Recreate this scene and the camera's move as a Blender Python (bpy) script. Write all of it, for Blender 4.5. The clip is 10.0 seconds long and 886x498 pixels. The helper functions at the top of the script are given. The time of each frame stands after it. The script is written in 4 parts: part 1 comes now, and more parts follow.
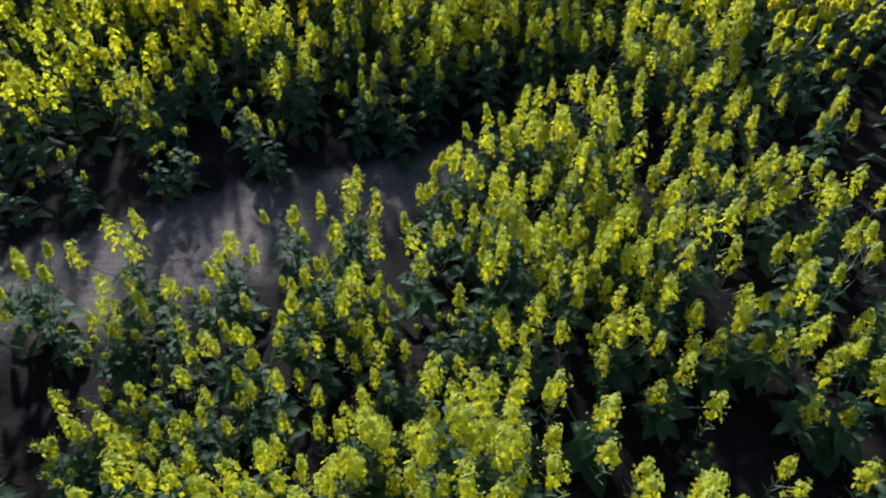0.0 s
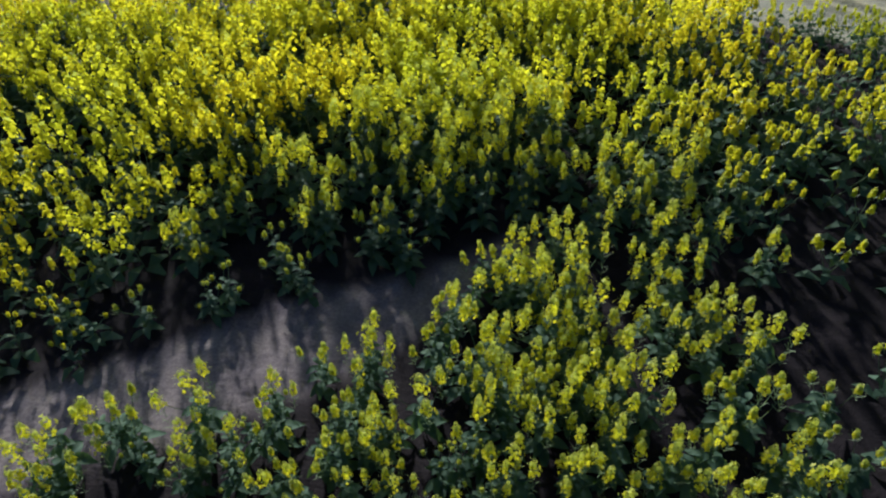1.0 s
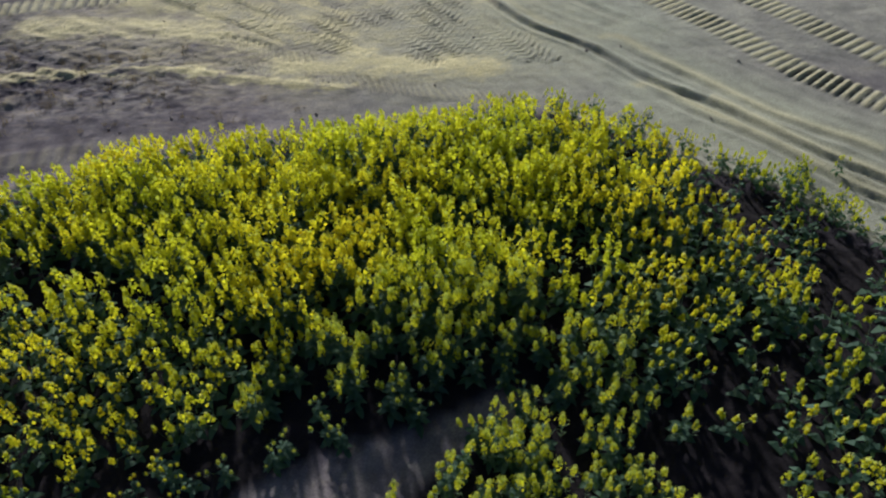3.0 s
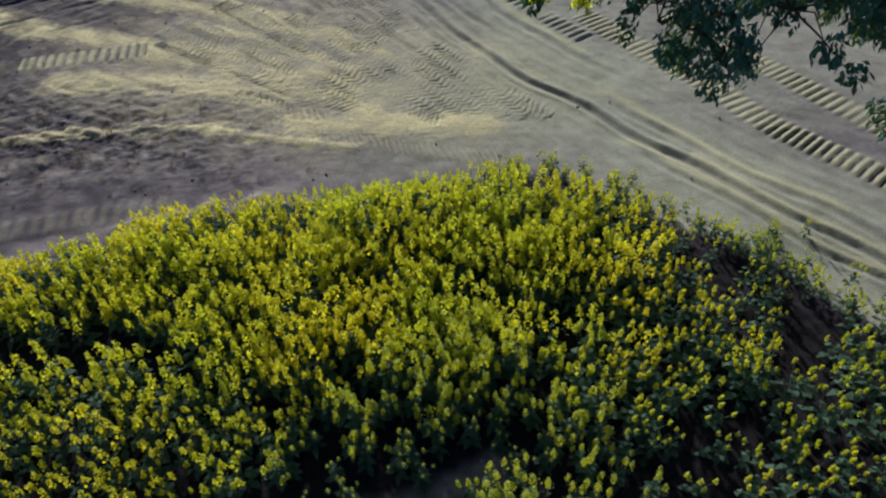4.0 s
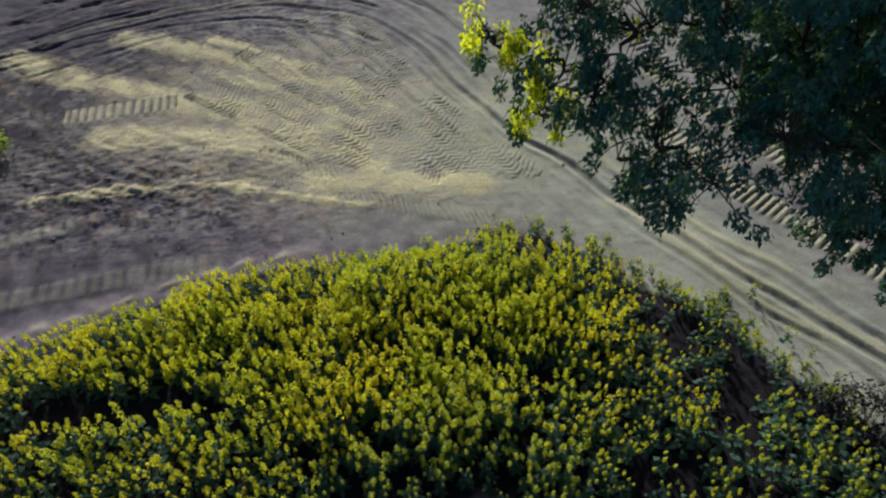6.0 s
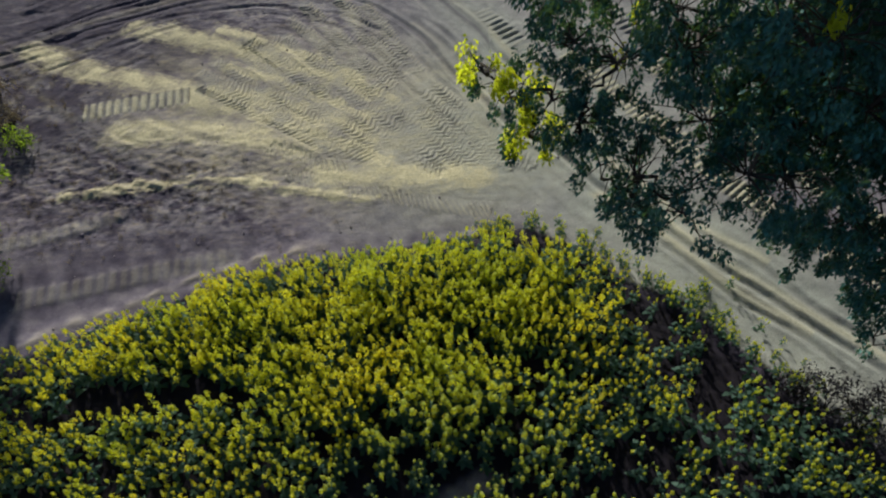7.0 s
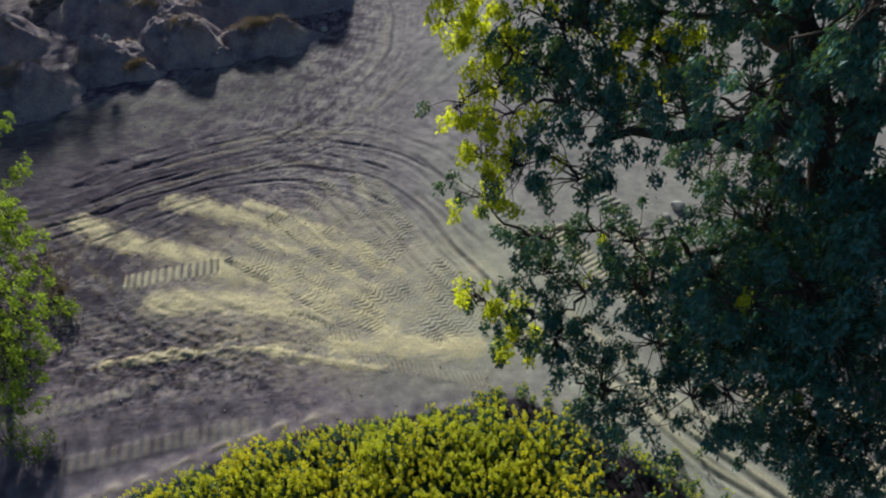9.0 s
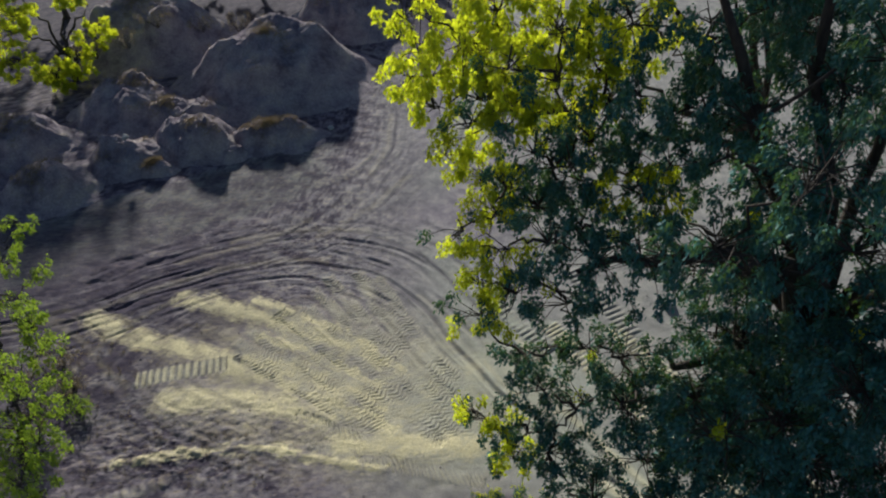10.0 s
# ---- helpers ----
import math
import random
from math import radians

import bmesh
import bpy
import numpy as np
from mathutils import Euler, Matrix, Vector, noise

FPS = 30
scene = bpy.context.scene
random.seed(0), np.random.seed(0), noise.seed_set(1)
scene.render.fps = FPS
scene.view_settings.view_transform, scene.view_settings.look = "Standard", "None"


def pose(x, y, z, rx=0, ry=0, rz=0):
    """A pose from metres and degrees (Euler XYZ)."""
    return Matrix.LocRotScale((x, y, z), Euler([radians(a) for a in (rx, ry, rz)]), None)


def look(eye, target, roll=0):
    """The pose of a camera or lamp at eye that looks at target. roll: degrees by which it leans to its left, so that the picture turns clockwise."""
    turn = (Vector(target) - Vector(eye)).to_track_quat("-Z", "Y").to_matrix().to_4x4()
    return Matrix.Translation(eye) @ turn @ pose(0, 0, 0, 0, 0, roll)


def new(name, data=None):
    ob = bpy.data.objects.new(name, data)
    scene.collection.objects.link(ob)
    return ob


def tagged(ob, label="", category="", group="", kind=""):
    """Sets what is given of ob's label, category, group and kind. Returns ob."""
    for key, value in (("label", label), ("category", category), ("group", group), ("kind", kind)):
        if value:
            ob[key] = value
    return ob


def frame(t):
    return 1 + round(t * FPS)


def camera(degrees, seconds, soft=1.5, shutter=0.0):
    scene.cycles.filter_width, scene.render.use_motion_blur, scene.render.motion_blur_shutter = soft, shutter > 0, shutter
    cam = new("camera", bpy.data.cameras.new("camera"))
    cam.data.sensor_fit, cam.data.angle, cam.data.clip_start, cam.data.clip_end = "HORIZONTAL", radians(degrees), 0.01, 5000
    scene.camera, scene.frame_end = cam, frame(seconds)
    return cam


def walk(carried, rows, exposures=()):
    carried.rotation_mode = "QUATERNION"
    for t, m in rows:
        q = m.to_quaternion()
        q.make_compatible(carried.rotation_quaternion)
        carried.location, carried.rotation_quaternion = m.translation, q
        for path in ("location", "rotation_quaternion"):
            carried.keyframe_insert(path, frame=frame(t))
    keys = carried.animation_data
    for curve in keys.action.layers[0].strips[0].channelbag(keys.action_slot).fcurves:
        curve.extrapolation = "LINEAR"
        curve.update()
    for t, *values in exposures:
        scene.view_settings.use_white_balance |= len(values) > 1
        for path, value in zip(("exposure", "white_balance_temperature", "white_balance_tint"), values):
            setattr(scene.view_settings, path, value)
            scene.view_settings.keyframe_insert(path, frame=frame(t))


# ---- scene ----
cam = camera(65.1, 10.0, 2.2)
PATH = [
    (0, (-0.242, -0.878, 2.623), (-0.284, 0.619, 1.297), -0.4),
    (0.5, (-0.218, -0.917, 3.255), (-0.271, 0.573, 1.922), -0.8),
    (1, (-0.207, -0.914, 3.867), (-0.261, 0.558, 2.514), -1.0),
    (1.5, (-0.183, -0.958, 4.446), (-0.24, 0.517, 3.096), -1.2),
    (2, (-0.171, -0.874, 5.185), (-0.229, 0.559, 3.791), -1.3),
    (2.5, (-0.141, -0.881, 5.815), (-0.206, 0.546, 4.414), -1.5),
    (3, (-0.116, -0.863, 6.473), (-0.185, 0.556, 5.065), -1.8),
    (4.5, (-0.021, -0.755, 8.576), (-0.101, 0.641, 7.146), -2.5),
    (5, (-0.008, -0.74, 9.24), (-0.088, 0.655, 7.809), -2.5),
    (5.5, (0.022, -0.732, 9.891), (-0.061, 0.646, 8.444), -2.6),
    (6.8, (0.19, -0.636, 11.77), (0.089, 0.549, 10.163), -4.1),
    (7, (0.23, -0.59, 12.037), (0.124, 0.592, 10.427), -4.5),
    (7.5, (0.29, -0.578, 12.698), (0.181, 0.634, 11.112), -4.6),
    (8, (0.342, -0.555, 13.395), (0.231, 0.716, 11.855), -4.5),
    (8.5, (0.364, -0.508, 14.143), (0.256, 0.821, 12.653), -4.3),
    (9, (0.387, -0.476, 14.851), (0.28, 0.914, 13.417), -4.0),
    (9.5, (0.42, -0.505, 15.572), (0.315, 0.941, 14.195), -3.8),
    (10, (0.476, -0.495, 16.291), (0.37, 1.025, 14.995), -3.7),
]
walk(cam, [(t, look(eye, target, roll)) for t, eye, target, roll in PATH], [(0.0, 0.52, 5550, 9), (1.5, 0.34, 5550, 9), (3.0, 0.14, 5550, 9), (4.5, 0.07, 5550, 9), (7.5, 0.10, 5550, 9), (10.0, 0.24, 5550, 9)])

SKY_STRENGTH, SUN_STRENGTH = 0.052, 5.0

# ---- world, sun, exposure ----
SUN_FROM = Vector((-0.30, 0.94, 0.37)).normalized()
world = bpy.data.worlds.new("sky")
scene.world = world
world.use_nodes = True
wn = world.node_tree
sky = wn.nodes.new("ShaderNodeTexSky")
sky.sky_type = "NISHITA"
sky.sun_disc = False
sky.sun_elevation = math.asin(SUN_FROM.z)
sky.sun_rotation = math.atan2(SUN_FROM.x, SUN_FROM.y)
wn.links.new(sky.outputs[0], wn.nodes["Background"].inputs[0])
wn.nodes["Background"].inputs[1].default_value = SKY_STRENGTH
sun_data = bpy.data.lights.new("sun", "SUN")
sun_data.energy, sun_data.angle, sun_data.color = SUN_STRENGTH, radians(2.5), (1.0, 0.92, 0.74)
sun = new("sun", sun_data)
sun.matrix_world = look(SUN_FROM * 60, (0, 0, 0))


# ---- materials ----
def material(name):
    m = bpy.data.materials.new(name)
    m.use_nodes = True
    nt = m.node_tree
    return m, nt, nt.nodes["Principled BSDF"]


def ramp(nt, fac, stops):
    r = nt.nodes.new("ShaderNodeValToRGB")
    el = r.color_ramp.elements
    el[0].position, el[0].color = stops[0][0], (*stops[0][1], 1)
    el[1].position, el[1].color = stops[-1][0], (*stops[-1][1], 1)
    for p, c in stops[1:-1]:
        e = el.new(p)
        e.color = (*c, 1)
    nt.links.new(fac, r.inputs[0])
    return r.outputs[0]


def grain(nt, scale, detail=6, rough=0.6, stretch=None):
    co = nt.nodes.new("ShaderNodeTexCoord")
    n = nt.nodes.new("ShaderNodeTexNoise")
    n.inputs["Scale"].default_value, n.inputs["Detail"].default_value, n.inputs["Roughness"].default_value = scale, detail, rough
    if stretch:
        mp = nt.nodes.new("ShaderNodeMapping")
        mp.inputs["Scale"].default_value = stretch
        nt.links.new(co.outputs["Object"], mp.inputs[0])
        nt.links.new(mp.outputs[0], n.inputs["Vector"])
    else:
        nt.links.new(co.outputs["Object"], n.inputs["Vector"])
    return n.outputs["Fac"]


def mix(nt, fac, a, b, how="MIX"):
    m = nt.nodes.new("ShaderNodeMix")
    m.data_type, m.blend_type = "RGBA", how
    for sock, v in ((m.inputs[0], fac), (m.inputs[6], a), (m.inputs[7], b)):
        if isinstance(v, (int, float)):
            sock.default_value = v
        elif isinstance(v, tuple):
            sock.default_value = (*v, 1)
        else:
            nt.links.new(v, sock)
    return m.outputs[2]


def attribute(nt, name):
    a = nt.nodes.new("ShaderNodeAttribute")
    a.attribute_name = name
    return a.outputs["Fac"]


def bump(nt, bsdf, height, strength, distance):
    b = nt.nodes.new("ShaderNodeBump")
    b.inputs["Strength"].default_value, b.inputs["Distance"].default_value = strength, distance
    nt.links.new(height, b.inputs["Height"])
    nt.links.new(b.outputs[0], bsdf.inputs["Normal"])


def earth_material():
    m, nt, b = material("earth")
    fine, mid, big = grain(nt, 14), grain(nt, 2.2), grain(nt, 0.35, 3)
    soil = ramp(nt, mid, [(0.3, (0.150, 0.126, 0.162)), (0.5, (0.258, 0.220, 0.252)), (0.7, (0.375, 0.324, 0.318))])
    pale_earth = ramp(nt, fine, [(0.3, (0.60, 0.52, 0.31)), (0.7, (0.82, 0.715, 0.43))])
    clay = ramp(nt, mid, [(0.3, (0.350, 0.346, 0.292)), (0.7, (0.470, 0.466, 0.390))])
    # one tone for dark soil and for painted shade
    dark_and_shade = ramp(nt, mid, [(0.3, (0.050, 0.040, 0.060)), (0.7, (0.100, 0.082, 0.110))])
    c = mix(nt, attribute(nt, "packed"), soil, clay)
    c = mix(nt, attribute(nt, "dark_and_shade"), c, dark_and_shade)
    c = mix(nt, attribute(nt, "pale_earth"), c, pale_earth)
    # near-black tone that paints the shade under the crop
    c = mix(nt, attribute(nt, "crop_shade"), c, ramp(nt, mid, [(0.3, (0.012, 0.010, 0.015)), (0.7, (0.030, 0.024, 0.031))]))
    litter = ramp(nt, grain(nt, 7, 8, 0.8, (0.45, 1.0, 1.0)), [(0.36, (0.42, 0.40, 0.50)), (0.5, (0.95, 0.93, 0.97)), (0.58, (1.35, 1.28, 1.05)), (0.68, (1.7, 1.5, 1.0))])
    c = mix(nt, attribute(nt, "coarse"), c, mix(nt, 1.0, c, litter, "MULTIPLY"))
    speck = ramp(nt, grain(nt, 45, 3), [(0.40, (0.5, 0.48, 0.5)), (0.55, (1, 1, 1)), (0.70, (1.35, 1.31, 1.2))])
    c = mix(nt, 0.4, c, speck, "MULTIPLY")
    c = mix(nt, 0.6, c, ramp(nt, big, [(0.3, (0.75, 0.74, 0.76)), (0.7, (1.15, 1.13, 1.08))]), "MULTIPLY")
    nt.links.new(c, b.inputs["Base Color"])
    b.inputs["Roughness"].default_value = 0.95
    b.inputs["Specular IOR Level"].default_value = 0.15
    scratch = grain(nt, 2.5, 7, 0.75, (1.0, 4.5, 1.0))
    both = nt.nodes.new("ShaderNodeMath")
    both.operation = "ADD"
    nt.links.new(grain(nt, 20, 8, 0.75), both.inputs[0])
    nt.links.new(scratch, both.inputs[1])
    bump(nt, b, both.outputs[0], 0.45, 0.03)
    return m


def leafy_material(name, dark, light, glow, translucency, scale=3.0, rough=0.55, patch=None, mottle=0.5):
    m, nt, b = material(name)
    info = nt.nodes.new("ShaderNodeNewGeometry")
    c = ramp(nt, info.outputs["Random Per Island"], [(0.0, dark), (1.0, light)])
    c = mix(nt, mottle, c, ramp(nt, grain(nt, scale, 3), [(0.3, (0.6, 0.65, 0.65)), (0.7, (1.3, 1.25, 1.1))]), "MULTIPLY")
    t = nt.nodes.new("ShaderNodeBsdfTranslucent")
    t.inputs[0].default_value = (*glow, 1)
    if patch:
        patches = ramp(nt, grain(nt, 0.55, 4), [(0.38, patch), (0.62, (1.0, 1.0, 1.0))])
        c = mix(nt, 1.0, c, patches, "MULTIPLY")
        nt.links.new(mix(nt, 1.0, glow, patches, "MULTIPLY"), t.inputs[0])
    nt.links.new(c, b.inputs["Base Color"])
    b.inputs["Roughness"].default_value = rough
    b.inputs["Specular IOR Level"].default_value = 0.3
    s = nt.nodes.new("ShaderNodeMixShader")
    s.inputs[0].default_value = translucency
    nt.links.new(b.outputs[0], s.inputs[1])
    nt.links.new(t.outputs[0], s.inputs[2])
    nt.links.new(s.outputs[0], nt.nodes["Material Output"].inputs[0])
    return m


def bark_material():
    m, nt, b = material("bark")
    c = ramp(nt, grain(nt, 9, 8, 0.7, (1, 1, 0.2)), [(0.3, (0.02, 0.015, 0.012)), (0.7, (0.085, 0.065, 0.05))])
    nt.links.new(c, b.inputs["Base Color"])
    b.inputs["Roughness"].default_value = 0.95
    bump(nt, b, grain(nt, 20, 8, 0.7, (1, 1, 0.25)), 0.8, 0.02)
    return m


def mound_material():
    m, nt, b = material("heaped earth")
    c = ramp(nt, grain(nt, 0.9, 9, 0.68), [(0.30, (0.13, 0.10, 0.135)), (0.47, (0.33, 0.275, 0.30)), (0.58, (0.45, 0.38, 0.38)), (0.72, (0.58, 0.48, 0.40))])
    c = mix(nt, 0.7, c, ramp(nt, grain(nt, 12, 5), [(0.35, (0.6, 0.6, 0.62)), (0.7, (1.2, 1.18, 1.1))]), "MULTIPLY")
    nt.links.new(c, b.inputs["Base Color"])
    b.inputs["Roughness"].default_value = 1.0
    b.inputs["Specular IOR Level"].default_value = 0.1
    bump(nt, b, grain(nt, 5, 9, 0.75), 0.9, 0.14)
    return m


def stone_material():
    m, nt, b = material("pale stone")
    c = ramp(nt, grain(nt, 8, 5), [(0.3, (0.32, 0.30, 0.28)), (0.7, (0.52, 0.49, 0.45))])
    nt.links.new(c, b.inputs["Base Color"])
    b.inputs["Roughness"].default_value = 0.9
    return m


EARTH = earth_material()
PETAL = leafy_material("petal", (0.61, 0.565, 0.008), (0.79, 0.715, 0.03), (0.93, 0.855, 0.015), 0.62, 6, 0.55, (0.76, 0.87, 1.5))
BUD = leafy_material("bud", (0.42, 0.47, 0.08), (0.68, 0.71, 0.21), (0.70, 0.76, 0.10), 0.42)
STEM = leafy_material("stem", (0.10, 0.15, 0.09), (0.20, 0.27, 0.16), (0.20, 0.30, 0.10), 0.2)
MUSTARD_LEAF = leafy_material("mustard leaf", (0.032, 0.074, 0.058), (0.105, 0.175, 0.130), (0.17, 0.30, 0.07), 0.35, 3.0, 0.75)
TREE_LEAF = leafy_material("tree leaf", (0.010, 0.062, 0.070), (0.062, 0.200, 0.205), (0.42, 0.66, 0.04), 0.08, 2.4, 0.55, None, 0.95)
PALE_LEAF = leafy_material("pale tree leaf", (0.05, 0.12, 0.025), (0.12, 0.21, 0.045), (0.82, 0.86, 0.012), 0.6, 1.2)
SHADED_SCRUB_LEAF = leafy_material("shaded scrub leaf", (0.010, 0.010, 0.012), (0.028, 0.024, 0.030), (0.05, 0.04, 0.03), 0.1, 2.0)
SHRUB_LEAF = leafy_material("shrub leaf", (0.05, 0.095, 0.025), (0.10, 0.18, 0.045), (0.42, 0.56, 0.03), 0.40, 1.5)
DRY = leafy_material("dry stalk", (0.19, 0.15, 0.09), (0.34, 0.28, 0.17), (0.28, 0.21, 0.12), 0.2)
BARK = bark_material()
HEAP = mound_material()
STONE = stone_material()


# ---- mesh building ----
class Quads:
    """Collects four-sided faces with a material slot for each."""

    def __init__(self):
        self.v, self.f, self.m = [], [], []

    def quad(self, a, b, c, d, slot=0):
        n = len(self.v)
        self.v += [a, b, c, d]
        self.f.append((n, n + 1, n + 2, n + 3))
        self.m.append(slot)

    def tube(self, points, radii, sides=3, slot=0):
        n, up = len(self.v), Vector((0.3, 0.2, 1))
        for i, (p, r) in enumerate(zip(points, radii)):
            way = Vector(points[min(i + 1, len(points) - 1)]) - Vector(points[max(i - 1, 0)])
            way.normalize()
            a = way.cross(up if abs(way.z) < 0.9 else Vector((1, 0.2, 0.1))).normalized()
            b = way.cross(a)
            for k in range(sides):
                w = 2 * math.pi * k / sides
                self.v.append(tuple(Vector(p) + r * (math.cos(w) * a + math.sin(w) * b)))
        for i in range(len(points) - 1):
            for k in range(sides):
                q = (k + 1) % sides
                self.f.append((n + i * sides + k, n + i * sides + q, n + (i + 1) * sides + q, n + (i + 1) * sides + k))
                self.m.append(slot)

    def leaf(self, base, way, side, length, width, droop=0.25, slot=0, parts=2):
        base, way, side = Vector(base), Vector(way).normalized(), Vector(side).normalized()
        normal = way.cross(side)
        mid = base + way * length * 0.55 + normal * length * 0.06
        tip = base + way * length + Vector((0, 0, -droop * length))
        l, r = mid + side * width / 2 - normal * width * 0.15, mid - side * width / 2 - normal * width * 0.15
        if parts == 1:
            self.quad(tuple(base), tuple(r), tuple(tip), tuple(l), slot)
            return
        n = len(self.v)
        b1, b2 = base + side * width * 0.12, base - side * width * 0.12
        t1, t2 = tip + side * width * 0.12, tip - side * width * 0.12
        self.v += [tuple(b1), tuple(b2), tuple(l), tuple(r), tuple(t1), tuple(t2)]
        self.f += [(n, n + 1, n + 3, n + 2), (n + 2, n + 3, n + 5, n + 4)]
        self.m += [slot, slot]

    def blade(self, base, way, side, length, width, droop, wave, slot=0):
        """A rounded, arched leaf blade in four steps with a folded midrib."""
        base, way, side = Vector(base), Vector(way).normalized(), Vector(side).normalized()
        n, normal = len(self.v), way.cross(side)
        for i, half in enumerate((0.10, 0.42, 0.5, 0.36, 0.06)):
            t = i / 4
            c = base + way * length * t + normal * length * 0.10 * math.sin(3.1 * t) + Vector((0, 0, -droop * length * t * t))
            lift = normal * width * (0.14 + wave * math.sin(5 * t + wave * 40))
            self.v += [tuple(c + side * width * half + lift), tuple(c), tuple(c - side * width * half + lift)]
        for i in range(4):
            a = n + 3 * i
            self.f += [(a, a + 1, a + 4, a + 3), (a + 1, a + 2, a + 5, a + 4)]
            self.m += [slot, slot]

    def arrays(self):
        return np.array(self.v, dtype=np.float32), np.array(self.f, dtype=np.int32), np.array(self.m, dtype=np.int32)

    def mesh(self, name, materials, smooth=False):
        return quad_mesh(name, *self.arrays(), materials, smooth)


def quad_mesh(name, v, f, slots, materials, smooth=False):
    me = bpy.data.meshes.new(name)
    me.vertices.add(len(v))
    me.vertices.foreach_set("co", np.ascontiguousarray(v, dtype=np.float32).ravel())
    me.loops.add(f.size)
    me.loops.foreach_set("vertex_index", np.ascontiguousarray(f, dtype=np.int32).ravel())
    me.polygons.add(len(f))
    me.polygons.foreach_set("loop_start", np.arange(0, f.size, 4, dtype=np.int32))
    for mat in materials:
        me.materials.append(mat)
    if slots is not None:
        me.polygons.foreach_set("material_index", np.ascontiguousarray(slots, dtype=np.int32))
    me.polygons.foreach_set("use_smooth", np.full(len(f), smooth))
    me.update(calc_edges=True)
    return me


def scatter(templates, picks, places, spins, sizes, tilts):
    """Joins many placed copies of the template arrays into one set of arrays."""
    vs, fs, ms, n = [], [], [], 0
    for k, p, a, s, (tx, ty) in zip(picks, places, spins, sizes, tilts):
        v, f, m = templates[k]
        c, d = math.cos(a), math.sin(a)
        x, y, z = v[:, 0] * c - v[:, 1] * d, v[:, 0] * d + v[:, 1] * c, v[:, 2]
        vs.append(np.stack([x * s + tx * z * s + p[0], y * s + ty * z * s + p[1], z * s + p[2]], 1))
        fs.append(f + n)
        ms.append(m)
        n += len(v)
    return np.concatenate(vs), np.concatenate(fs), np.concatenate(ms)


# ---- the ground ----
def segment_field(px, py, line):
    """For each point: the distance to the line, its signed offset and the length along the line."""
    best = np.full(px.shape, 1e9)
    off, along, run = np.zeros(px.shape), np.zeros(px.shape), 0.0
    for (x0, y0), (x1, y1) in zip(line[:-1], line[1:]):
        dx, dy = x1 - x0, y1 - y0
        ln = math.hypot(dx, dy)
        dx, dy = dx / ln, dy / ln
        s = np.clip((px - x0) * dx + (py - y0) * dy, 0, ln)
        ex, ey = px - x0 - s * dx, py - y0 - s * dy
        d = np.hypot(ex, ey)
        near = d < best
        best = np.where(near, d, best)
        off = np.where(near, np.sign(dx * ey - dy * ex) * d, off)
        along = np.where(near, run + s, along)
        run += ln
    return best, off, along


def smooth_line(points, step=0.25):
    """A rounded line through the points."""
    p = [Vector((*q, 0)) for q in points]
    p = [2 * p[0] - p[1]] + p + [2 * p[-1] - p[-2]]
    out = []
    for i in range(1, len(p) - 2):
        n = max(2, int((p[i + 1] - p[i]).length / step))
        for k in range(n):
            t = k / n
            q = 0.5 * ((2 * p[i]) + (p[i + 1] - p[i - 1]) * t + (2 * p[i - 1] - 5 * p[i] + 4 * p[i + 1] - p[i + 2]) * t * t + (3 * p[i] - p[i - 1] - 3 * p[i + 1] + p[i + 2]) * t ** 3)
            out.append((q.x, q.y))
    return out + [points[-1]]


def wobble(x, y, scale, seed=0):
    """Smooth random relief between about -1 and 1, from summed waves."""
    rng = np.random.RandomState(seed)
    out = np.zeros(x.shape)
    for k in range(10):
        a, f, ph = rng.uniform(0, 6.28), rng.uniform(0.6, 1.7) / scale, rng.uniform(0, 6.28)
        out += np.sin((x * math.cos(a) + y * math.sin(a)) * f * 6.28 + ph + 1.3 * np.sin((x * math.sin(a) - y * math.cos(a)) * f * 3.1 + ph))
    return out / 4.5


ROAD = smooth_line([(-18, 13.6), (-15.3, 14.5), (-13.5, 15.0), (-10.4, 16.8), (-6.6, 17.9), (-4.3, 17.7), (-2.4, 16.6), (-1.2, 15.2), (0.1, 13.5), (1.1, 12.2), (2.1, 11.1), (3.1, 9.8), (4.2, 8.7), (5.7, 7.2), (6.9, 6.1), (9.0, 4.0), (13, 0.2)])
ROAD_INNER = smooth_line([(3.0, 9.5), (3.5, 9.0), (4.8, 7.5), (6.7, 5.6), (8.7, 3.6), (12.5, -0.2)])
ROAD_OUTER = smooth_line([(2.6, 11.2), (4.2, 9.3), (5.9, 7.8), (7.1, 6.5), (9.3, 4.4), (13.5, 0.5)])
LANE = smooth_line([(-18, 14.0), (-13.8, 15.5), (-10.7, 17.7), (-6.9, 19.5), (-4.7, 21.9), (-3.2, 26.1), (-3.9, 30.9), (-5.7, 34.2), (-9, 40)])
LANE_B = smooth_line([(-13, 15.2), (-9.9, 17.1), (-5.6, 19.1), (-2.9, 22.2), (-0.9, 25.0), (-0.2, 26.9), (0.5, 31)])
SWEEP = smooth_line([(-8.5, 19.2), (-4.8, 19.7), (-2.6, 19.0), (-0.9, 17.4), (0.8, 15.0), (2.0, 13.2), (3.2, 11.6)])
TURN_MARK = smooth_line([(-14.3, 15.2), (-12.5, 13.95), (-11.0, 12.8), (-9.2, 11.3), (-7.9, 10.6), (-6.0, 10.2)])
CROSS_MARK = smooth_line([(-12.4, 12.6), (-11.8, 13.4), (-11.3, 14.4), (-10.6, 15.4), (-9.2, 16.6)])
